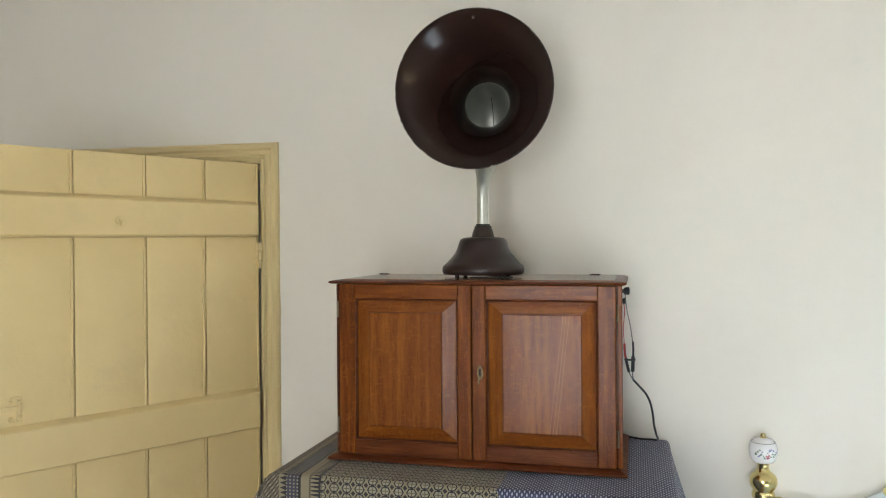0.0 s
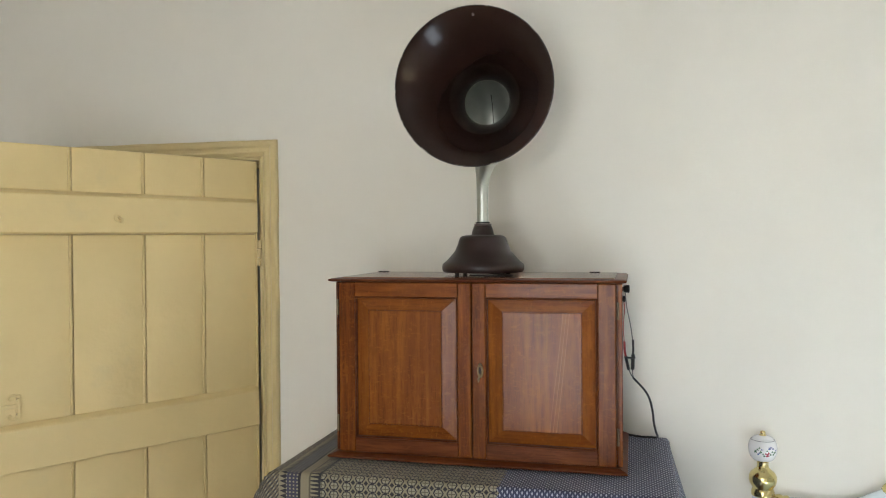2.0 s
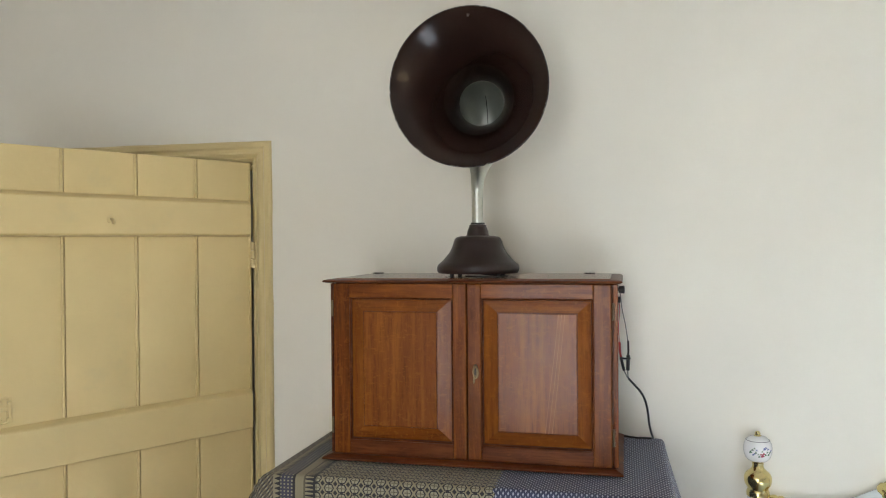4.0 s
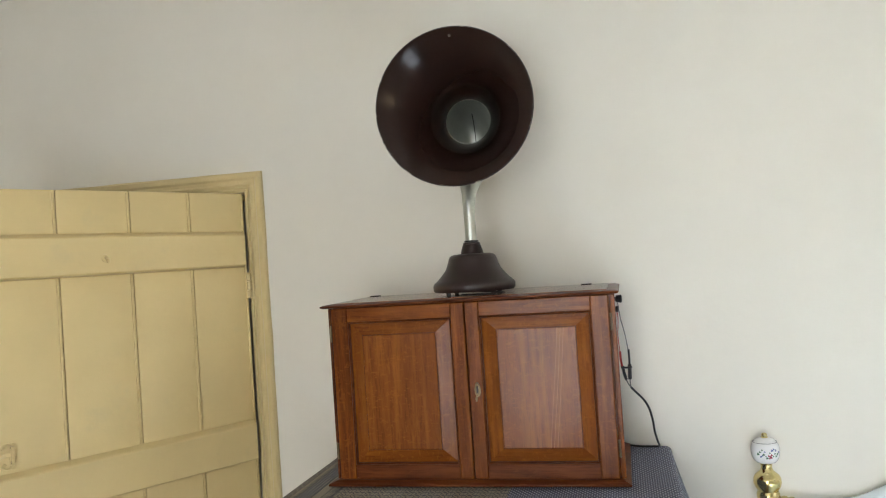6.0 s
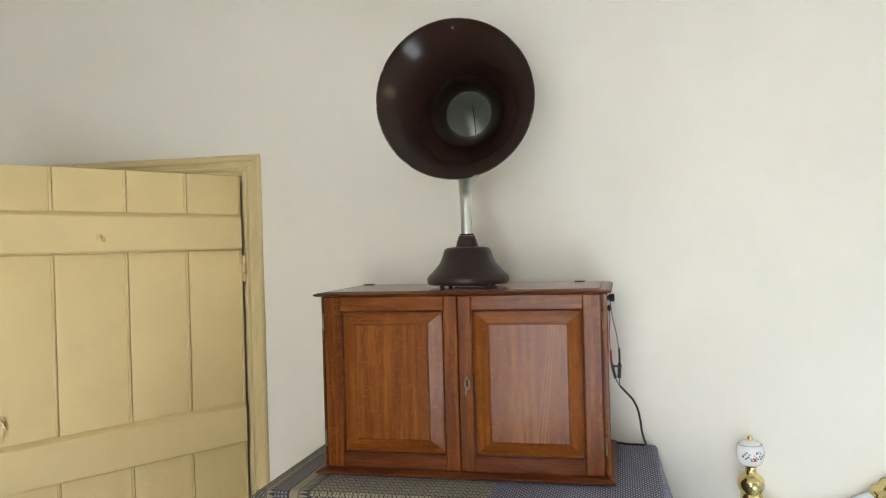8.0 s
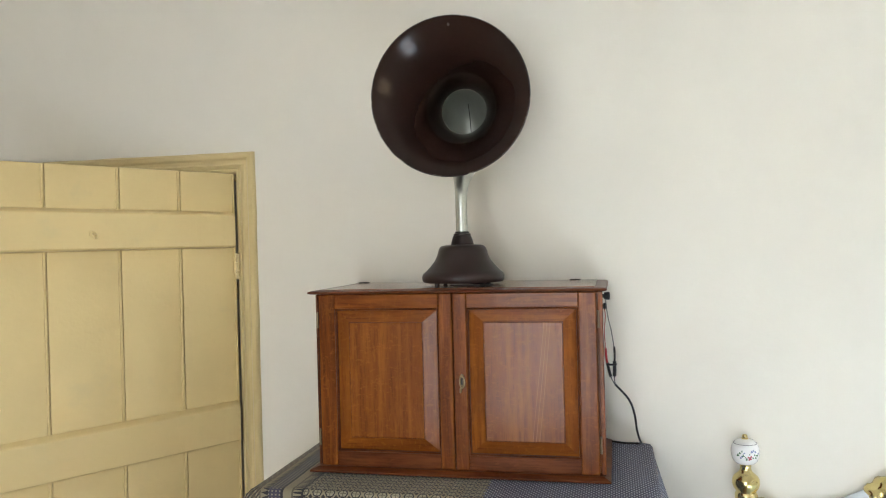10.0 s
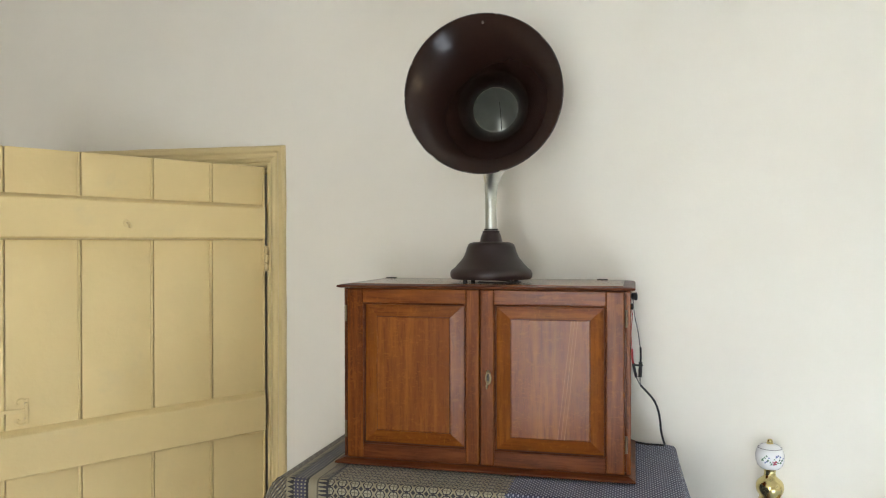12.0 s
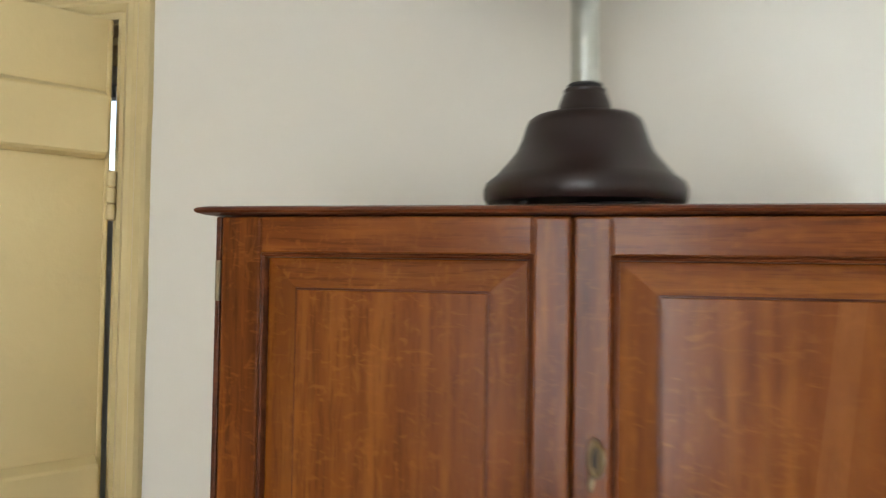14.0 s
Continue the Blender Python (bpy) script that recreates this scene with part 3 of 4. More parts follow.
    part("thumb_plate", lathe([(0.016, 0.0005 * face), (0.015, 0.004 * face), (0.006, 0.0095 * face)], axis="y", steps=18, at=(0.735, 0, 1.2)), DOOR_PAINT, latch, smooth=True)


ledged_door()


# ---------------------------------------------------------------- carved chest under the cloth
CX0, CX1, CY0, CY1, CTOP = -0.402, 0.424, -0.132, 0.312, 1.086
CLOTH_X0, CLOTH_X1 = -0.409, 0.418


def carved_panel(w, h):
    """A sunk panel with interlaced roundels and bosses; its own frame starts at the lower left, front towards -y."""
    bm = box(0, w, 0.0, 0.008, 0, h)

    def ring(cx, cz, R, r):
        rings = []
        for k in range(20):
            a = 2 * math.pi * k / 20
            ring_pts = []
            for j in range(6):
                b = 2 * math.pi * j / 6
                q = R + r * math.cos(b)
                ring_pts.append((cx + q * math.cos(a), -0.001 - max(0.0, r * 0.9 * (math.sin(b) + 0.35)), cz + q * math.sin(a)))
            rings.append(ring_pts)
        skin(bm, rings, loop=True)

    def boss(cx, cz, r, flat=1.0):
        lathe([(r, 0.001), (r * 0.9, -0.003 * flat), (r * 0.55, -0.0060 * flat), (r * 0.1, -0.0070 * flat)], axis="y", steps=10, bm=bm, at=(cx, 0, cz))

    # four rings round a small star, with a curl in each corner; then the same again below
    gap, big, thin = 0.0292, 0.0132, 0.0044
    cx = w / 2
    for mid in (h - big - thin - 0.0005 - gap, h - big - thin - 0.0005 - 3 * gap):
        for dx, dz in ((0, gap), (-gap, 0), (gap, 0), (0, -gap)):
            if mid + dz > 0.012 and not (mid < 0.04 and dz > 0):
                ring(cx + dx, mid + dz, big, thin)
                boss(cx + dx, mid + dz, big * 0.80, 0.16)
        if mid < 0.012:
            continue
        star = []
        for k in range(8):
            q = 0.0125 if k % 2 else 0.0060
            star.append((cx + q * math.cos(k * math.pi / 4), mid + q * math.sin(k * math.pi / 4)))
        skin(bm, [[(x, 0.001, z) for x, z in star], [(cx + (x - cx) * 0.8, -0.0035, mid + (z - mid) * 0.8) for x, z in star]])
        for dx in (-1, 1):
            for dz in (-1, 1):
                boss(cx + dx * (gap + 0.003), mid + dz * (gap + 0.002), 0.0062)
                boss(cx + dx * (gap - 0.0085), mid + dz * (gap + 0.0085), 0.0036)
                boss(cx + dx * (gap + 0.0105), mid + dz * (gap - 0.0090), 0.0034)
    bmesh.ops.recalc_face_normals(bm, faces=bm.faces)
    return bm


def carved_chest():
    ob = thing("carved_cupboard", pose(0, 0, 0), "dark red-brown oak cupboard with carved roundel panels, under a cloth", "cupboard")
    front = CY0
    part("top", box(CX0 - 0.006, CX1 + 0.006, CY0 - 0.008, CY1, CTOP - 0.022, CTOP, bevel=0.004), CHEST_CROSS, ob)
    part("side_panel", box(CX0, CX0 + 0.02, CY0 + 0.022, CY1, 0.0, CTOP - 0.022, bevel=0.002), CHEST_UP, ob)
    part("side_panel", box(CX1 - 0.02, CX1, CY0 + 0.022, CY1, 0.0, CTOP - 0.022, bevel=0.002), CHEST_UP, ob)
    part("back_panel", box(CX0 + 0.02, CX1 - 0.02, CY1 - 0.015, CY1, 0.0, CTOP - 0.022), CHEST_UP, ob)
    part("plinth", box(CX0 - 0.004, CX1 + 0.004, CY0 - 0.004, CY0 + 0.022, 0.0, 0.09, bevel=0.004), CHEST_CROSS, ob)
    part("top_rail", box(CX0 + 0.046, CX1 - 0.056, front, front + 0.022, 1.018, CTOP - 0.022, bevel=0.002), CHEST_CROSS, ob)
    # corner posts with a rounded arris
    part("corner_post", box(CX0, CX0 + 0.040, front, front + 0.022, 0.09, CTOP - 0.022, bevel=0.007, segments=3), CHEST_UP, ob, smooth=True)
    part("corner_post", box(CX1 - 0.050, CX1, front, front + 0.022, 0.09, CTOP - 0.022, bevel=0.007, segments=3), CHEST_UP, ob, smooth=True)
    part("post_bead", tube([(CX0 + 0.044, front + 0.003, 0.09), (CX0 + 0.044, front + 0.001, 1.06)], 0.006, 14), CHEST_BEAD, ob, smooth=True)
    part("post_bead", tube([(CX1 - 0.053, front + 0.003, 0.09), (CX1 - 0.053, front + 0.003, 1.06)], 0.005, 14), CHEST_BEAD, ob, smooth=True)
    # narrow muntins, fixed bays, then the two doors
    for x in (-0.202, 0.201):
        part("muntin", box(x - 0.0034, x + 0.0034, front - 0.001, front + 0.018, 0.10, 1.014, bevel=0.0015), CHEST_UP, ob)
    for name, x0, x1, knob_x in (("fixed_bay", -0.350, -0.206, None), ("door", -0.198, -0.003, -0.021), ("door", 0.001, 0.197, 0.020), ("fixed_bay", 0.205, 0.368, None)):
        left, right = {-0.350: (0.021, 0.035), -0.198: (0.039, 0.060), 0.001: (0.060, 0.038), 0.205: (0.036, 0.028)}[x0]
        bm = bmesh.new()
        y0, y1 = front - 0.004, front + 0.018
        z0, z1 = 0.10, 1.014
        add_box(bm, x0, x0 + left, y0, y1, z0, z1, bevel=0.003)
        add_box(bm, x1 - right, x1, y0, y1, z0, z1, bevel=0.003)
        add_box(bm, x0 + left, x1 - right, y0 + 0.001, y1, z1 - 0.016, z1, bevel=0.003)
        add_box(bm, x0 + left, x1 - right, y0 + 0.001, y1, 0.858, 0.886, bevel=0.003)
        add_box(bm, x0 + left, x1 - right, y0 + 0.001, y1, z0, z0 + 0.05, bevel=0.003)
        bay = part(name, bm, CHEST_UP, ob)
        w = x1 - x0 - left - right
        panel = part("carved_panel", carved_panel(w, 0.112), CARVED, bay, "dark panel carved with roundels", smooth=True)
        panel.location = (x0 + left, front + 0.006, 0.886)
        part("lower_panel", box(x0 + left, x1 - right, front + 0.006, front + 0.014, 0.15, 0.858), CHEST_UP, bay)
        if knob_x is not None:
            knob = part("knob", lathe([(0.0040, y0), (0.0040, y0 - 0.006), (0.0085, y0 - 0.007), (0.0102, y0 - 0.009), (0.0100, y0 - 0.0115), (0.0085, y0 - 0.0125), (0.0068, y0 - 0.0110), (0.0058, y0 - 0.0118), (0.0045, y0 - 0.0105), (0.0030, y0 - 0.0130), (0.0010, y0 - 0.0138)],
                                      axis="y", steps=24, at=(knob_x, 0, 0.949)), KNOB_METAL, bay, "small dark turned rosette knob", smooth=True)
            part("knob_plate", lathe([(0.0120, y0 - 0.0002), (0.0118, y0 - 0.0016), (0.0090, y0 - 0.0024)], axis="y", steps=24, at=(knob_x, 0, 0.949)), DARK_IRON, knob, smooth=True)


carved_chest()


# ---------------------------------------------------------------- the cloth
CLOTH_Z = 1.0925


def drape(u, v):
    """Where the weave's point (u, v) lies: u from the middle of the room, v from the front fold towards the room."""
    ex, side = (CLOTH_X0 - u, -1) if u < CLOTH_X0 else ((u - CLOTH_X1, 1) if u > CLOTH_X1 else (0.0, 0))
    ey = max(0.0, v)
    x = min(max(u, CLOTH_X0), CLOTH_X1)
    y = CY0 - 0.012 - min(v, 0.0)
    r = 0.012

    def bend(e):
        """Out and down for a length e past a rounded edge."""
        if e <= 0:
            return 0.0, 0.0
        a = min(e / r, math.pi / 2)
        return r * math.sin(a), r * (1 - math.cos(a)) + max(0.0, e - r * math.pi / 2)

    ox, dx = bend(ex)
    oy, dy = bend(ey)
    drop = max(dx, dy)
    lean = 0.12 if side < 0 else 0.25
    both = min(ex, ey)
    out_x = ox + max(0.0, dx - r) * lean + both * 0.29
    out_y = oy + max(0.0, dy - r) * 0.03 + both * 0.55
    if ex > 0 and ey <= 0:
        out_y = 0.012 * math.sin(v * 26 + 1) * min(1, dx * 6)
        out_x += 0.010 * math.sin(v * 31) * min(1, dx * 6)
    if ey > 0:
        out_y += 0.0035 * math.sin(u * 19 + 0.5) * min(1.0, dy * 10)
    wave = 0.0012 * noise.noise(Vector((u * 9, v * 9, 2))) if drop == 0 else 0.0
    return Vector((x + side * out_x, y - out_y, CLOTH_Z + wave - drop * (1.0 if side <= 0 or ey > 0 else 1.0)))


def table_cloth():
    bm = bmesh.new()
    layer = bm.loops.layers.uv.new("weave")
    us = [-0.545 + 0.0085 * k for k in range(int((0.80 + 0.545) / 0.0085) + 1)]
    hem = 0.095
    vs = [-0.454 + 0.012 * k for k in range(36)] + [-0.022 + 0.0055 * k for k in range(int((hem + 0.022) / 0.0055) + 1)]
    
    def hang(u, v):
        """The front hem rises a little towards the bed."""
        return v * (1.0 - 0.17 * min(max((u + 0.40) / 0.82, 0.0), 1.0)) if v > 0 else v

    grid = [[(bm.verts.new(drape(u, hang(u, v))), (u, hang(u, v))) for v in vs] for u in us]
    for a, b in zip(grid, grid[1:]):
        for k in range(len(vs) - 1):
            quad = (a[k], b[k], b[k + 1], a[k + 1])
            f = bm.faces.new([q[0] for q in quad])
            for loop, q in zip(f.loops, quad):
                loop[layer].uv = q[1]
    bmesh.ops.recalc_face_normals(bm, faces=bm.faces)
    if sum(f.normal.z for f in bm.faces) < 0:
        bmesh.ops.reverse_faces(bm, faces=bm.faces)
    thick = bmesh.ops.solidify(bm, geom=bm.faces[:], thickness=0.002)
    ob = thing("table_cloth", pose(0, 0, 0), "fringed olive and blue woven cloth draped over the cupboard", "cloth")
    part("weave", bm, CLOTH, ob, smooth=True, angle=70)
    # tassels along the left hem
    rng = random.Random(11)
    fr = bmesh.new()
    n = 150
    for k in range(n):
        v = -0.44 + (0.44 + hem) * k / (n - 1)
        top = drape(-0.543, v)
        for s in range(6):
            a = top + Vector((rng.uniform(-0.003, 0.003), rng.uniform(-0.004, 0.004), 0.002))
            length = rng.uniform(0.05, 0.13)
            sway = Vector((rng.gauss(-0.001, 0.011), rng.gauss(0, 0.015), 0))
            line = [a, a + sway * rng.uniform(-1.0, 1.2) - Vector((0, 0, length * 0.4)), a + sway * rng.uniform(0.1, 1.5) - Vector((0, 0, length * 0.75)), a + sway * 1.1 - Vector((0, 0, length))]
            tube(curve_points(line, 5), [0.0008, 0.0011, 0.0011, 0.0010, 0.0008, 0.0004], 4, bm=fr)
    part("fringe", fr, FRINGE, ob, "dark green and straw thread fringe", kind="stuff")


table_cloth()


# ---------------------------------------------------------------- the wooden cabinet
def raised_door(side, parent):
    """A framed door with a raised panel; side -1 hangs on the left, 1 on the right."""
    x_in, x_out = 0.0012 * side, 0.309 * side
    st_in, st_out, f0, f1 = 0.0315, 0.271, 0.069, 0.237
    z0, z1, p0, p1, q0, q1 = 1.1068, 1.4922, 1.1390, 1.4605, 1.1725, 1.4285
    yf, yb = -0.020, 0.0

    def xs(a, b):
        return tuple(sorted((a * side, b * side)))

    door = part("door", box(*xs(0.0012, st_in), yf, yb, z0, z1, bevel=0.0025), OAK_UP, parent)
    part("stile", box(*xs(st_out, 0.309), yf, yb, z0, z1, bevel=0.0025), OAK_UP, door)
    part("rail", box(*xs(st_in, st_out), yf + 0.0006, yb, p1, z1, bevel=0.0015), OAK_CROSS, door)
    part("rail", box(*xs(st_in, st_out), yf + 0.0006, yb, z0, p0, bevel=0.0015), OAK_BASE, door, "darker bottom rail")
    # small moulding round the opening
    bm = bmesh.new()
    prof = [(0.0, yf + 0.001), (0.0018, yf - 0.0010), (0.0035, yf + 0.001), (0.0045, yf + 0.008), (0.0, yf + 0.010)]
    a, b = xs(st_in, st_out)
    rings = []
    for cx, cz, sx, sz in ((a, p0, 1, 1), (b, p0, -1, 1), (b, p1, -1, -1), (a, p1, 1, -1)):
        rings.append([(cx + sx * d, y, cz + sz * d) for d, y in prof])
    skin(bm, rings, loop=True)
    bmesh.ops.recalc_face_normals(bm, faces=bm.faces)
    part("moulding", bm, OAK_EDGE, door)
    # raised panel: four bevelled margins and the field
    fa, fb = xs(f0, f1)
    y_edge, y_step, y_field = yf + 0.0098, yf + 0.0040, yf + 0.0008
    outer = [(a + 0.004, p0 + 0.004), (b - 0.004, p0 + 0.004), (b - 0.004, p1 - 0.004), (a + 0.004, p1 - 0.004)]
    inner = [(fa, q0), (fb, q0), (fb, q1), (fa, q1)]
    for k in range(4):
        j = (k + 1) % 4
        bm = bmesh.new()
        o1, o2, i1, i2 = outer[k], outer[j], inner[k], inner[j]
        front = [(o1[0], y_edge, o1[1]), (o2[0], y_edge, o2[1]), (i2[0], y_step, i2[1]), (i1[0], y_step, i1[1])]
        back = [(p[0], yf + 0.016, p[2]) for p in front]
        skin(bm, [front, back])
        bmesh.ops.recalc_face_normals(bm, faces=bm.faces)
        part("panel_margin", bm, OAK_FIELD if k % 2 else OAK_MARGIN, door)
    # thin dark strip that stands in for the shadow line round the field
    part("field_step", box(fa - 0.0017, fb + 0.0017, y_step - 0.0006, yf + 0.0155, q0 - 0.0017, q1 + 0.0017, bevel=0.0006), OAK_EDGE, door)
    part("panel_field", box(fa, fb, y_field, yf + 0.016, q0, q1, bevel=0.0010), OAK_FIGURED if side > 0 else OAK_FIELD, door)
    # brass butt hinges on the outer edge
    for z in (1.170, 1.435):
        h = part("hinge", tube([(0.3125 * side, yf + 0.002, z - 0.018), (0.3125 * side, yf + 0.002, z + 0.018)], 0.0026, 10), HINGE_BRASS, door, "dark aged brass hinge", smooth=True)
    if side > 0:
        key = lathe([(0.0115, 0.0), (0.0110, -0.0022), (0.0070, -0.0034)], axis="y", steps=24)
        for v in key.verts:
            v.co = Vector((v.co.x * 0.56 + 0.0190, v.co.y + yf, v.co.z * 1.42 + 1.301))
        plate = part("key_plate", key, HINGE_BRASS, door, "aged brass key escutcheon", smooth=True)
        part("keyhole", box(0.0172, 0.0208, yf - 0.0040, yf - 0.0030, 1.294, 1.310, bevel=0.0004), SEAM, plate)
        loop = [Vector((0.0205 + 0.0052 * math.cos(a), yf - 0.0070 - 0.0012 * math.sin(a), 1.3005 + 0.0125 * math.sin(a))) for a in [2 * math.pi * k / 24 for k in range(25)]]
        bow = tube(loop, 0.0019, 8, cap=False)
        lathe([(0.0012, 0.0), (0.0030, -0.0015), (0.0034, -0.0045), (0.0018, -0.0065)], axis="y", steps=14, bm=bow, at=(0.0185, yf - 0.0015, 1.3130))
        tube([(0.0180, yf - 0.0045, 1.290), (0.0165, yf - 0.0055, 1.281), (0.0160, yf - 0.0050, 1.276)], [0.0020, 0.0024, 0.0012], 8, bm=bow)
        part("key_ring", bow, OLD_BRASS, plate, "aged brass ring handle", smooth=True)
    return door


def cabinet():
    ob = thing("wooden_cabinet", pose(0, 0, 0), "reddish varnished oak two-door cabinet standing on the cloth", "cabinet")
    body = part("body", box(-0.312, -0.294, 0.001, 0.300, 1.1066, 1.4930, bevel=0.002), OAK_UP, ob)
    part("side", box(0.294, 0.316, 0.001, 0.300, 1.1066, 1.4930, bevel=0.002), OAK_UP, ob)
    part("back", box(-0.294, 0.294, 0.288, 0.298, 1.1066, 1.4930), OAK_UP, ob)
    part("bottom", box(-0.294, 0.294, 0.001, 0.288, 1.1066, 1.130), OAK_CROSS, ob)
    part("hinge_strip", box(-0.318, -0.3125, -0.014, 0.001, 1.1068, 1.4922, bevel=0.0015), OAK_EDGE, ob)
    part("hinge_strip", box(0.3125, 0.322, -0.014, 0.001, 1.1068, 1.4922, bevel=0.0015), OAK_UP, ob)
    # lid with a rounded nosing, plinth with a cove
    bm = bmesh.new()
    nose = [(-0.008, 1.4930), (0.004, 1.4934), (0.010, 1.4950), (0.0118, 1.4972), (0.010, 1.4996), (0.003, 1.5012), (-0.010, 1.5016)]
    rings = []
    for w, z in nose:
        rings.append([(-0.320 - w, -0.018 - w, z), (0.320 + w, -0.018 - w, z), (0.320 + w, 0.300, z), (-0.320 - w, 0.300, z)])
    skin(bm, rings)
    bmesh.ops.recalc_face_normals(bm, faces=bm.faces)
    lid = part("lid", bm, OAK_EDGE, ob, "dark-edged polished oak lid")
    part("lid_board", box(-0.306, 0.306, -0.004, 0.296, 1.5012, 1.5030, bevel=0.0008), OAK_LID, lid)
    for x in (-0.298, 0.252):
        part("lid_hinge", box(x - 0.013, x + 0.013, 0.268, 0.284, 1.5030, 1.5052, bevel=0.0008), DARK_IRON, lid, "small dark hinge leaf")
    bm = bmesh.new()
    foot = [(0.014, 1.0975), (0.015, 1.0998), (0.014, 1.1022), (0.009, 1.1036), (0.004, 1.1050), (0.000, 1.1064)]
    rings = []
    for w, z in foot:
        rings.append([(-0.315 - w, -0.026 - w * 1.3, z), (0.317 + w, -0.026 - w * 1.3, z), (0.317 + w, 0.300, z), (-0.315 - w, 0.300, z)])
    skin(bm, rings)
    bmesh.ops.recalc_face_normals(bm, faces=bm.faces)
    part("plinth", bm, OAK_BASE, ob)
    raised_door(-1, ob)
    raised_door(1, ob)
    # black terminal knob on the side
    term = part("terminal", lathe([(0.0045, 0.316), (0.0045, 0.322), (0.0075, 0.323), (0.0085, 0.3275), (0.0095, 0.3335), (0.0085, 0.3355), (0.003, 0.3365)], axis="x", steps=20, at=(0, 0.15, 1.4715)), BLACK, ob, "black terminal knob", smooth=True)
    part("terminal", lathe([(0.0045, 0.316), (0.0045, 0.320), (0.0070, 0.321), (0.0075, 0.326), (0.003, 0.327)], axis="x", steps=20, at=(0, 0.15, 1.448)), BLACK, ob, "black terminal knob", smooth=True)


cabinet()


# ---------------------------------------------------------------- leads at the cabinet's side
def lead():
    ob = thing("test_lead", pose(0.394, 0.285, 1.0975), "thin wires with red and black clips joined to a black flex", "cable")
    inv = Matrix.Translation((-0.394, -0.285, -1.0975))

    def run(name, pts, r, mat, n=24, label=""):
        bm = tube([inv @ p for p in curve_points(pts, n)], r, 8)
        return part(name, bm, mat, ob, label, smooth=True)

    run("wire", [(0.322, 0.150, 1.448), (0.3245, 0.156, 1.425), (0.3215, 0.163, 1.385), (0.3235, 0.168, 1.345)], 0.0009, RED, label="thin red wire")
    run("wire", [(0.326, 0.150, 1.463), (0.330, 0.157, 1.425), (0.337, 0.164, 1.39), (0.3425, 0.170, 1.35)], 0.0010, GREYWIRE, label="thin grey wire")
    # two clips
    run("clip", [(0.3235, 0.168, 1.348), (0.3245, 0.169, 1.325), (0.3270, 0.170, 1.312)], 0.0026, RED, 8, "red plastic clip")
    run("clip", [(0.3265, 0.170, 1.314), (0.3300, 0.170, 1.296), (0.3335, 0.170, 1.282)], 0.0034, BLACK, 8, "black plastic clip")
    run("clip", [(0.3430, 0.170, 1.352), (0.3435, 0.170, 1.330), (0.3430, 0.170, 1.318)], 0.0024, BLACK, 8, "black plastic clip")
    run("clip", [(0.3430, 0.170, 1.318), (0.3425, 0.170, 1.300), (0.3418, 0.170, 1.283)], 0.0042, BLACK, 8, "black plastic clip")
    run("cross_grip", [(0.3235, 0.167, 1.3115), (0.336, 0.166, 1.3105), (0.3485, 0.166, 1.3115)], 0.0024, BLACK, 6, "black finger grip")
    run("flex_tail", [(0.3335, 0.170, 1.282), (0.339, 0.170, 1.270), (0.344, 0.170, 1.262)], 0.0013, GREYWIRE, 8)
    run("flex_tail", [(0.3418, 0.170, 1.283), (0.342, 0.170, 1.272), (0.344, 0.170, 1.262)], 0.0013, GREYWIRE, 8)
    run("flex", [(0.343, 0.170, 1.264), (0.356, 0.170, 1.250), (0.371, 0.170, 1.233), (0.381, 0.170, 1.212), (0.387, 0.185, 1.182), (0.390, 0.210, 1.152), (0.396, 0.240, 1.122), (0.400, 0.266, 1.107),
                 (0.398, 0.282, 1.0992), (0.385, 0.286, 1.0982), (0.362, 0.286, 1.0982), (0.338, 0.296, 1.0982), (0.320, 0.306, 1.0982), (0.290, 0.310, 1.0982)], 0.0026, RUBBER, 80, "black rubber flex")


lead()


# ---------------------------------------------------------------- the horn loudspeaker
HX, HY, HZ = 0.003, 0.104, 1.503      # middle of its foot on the lid
RIM_Y, AXIS_Z = -0.021, 1.9245


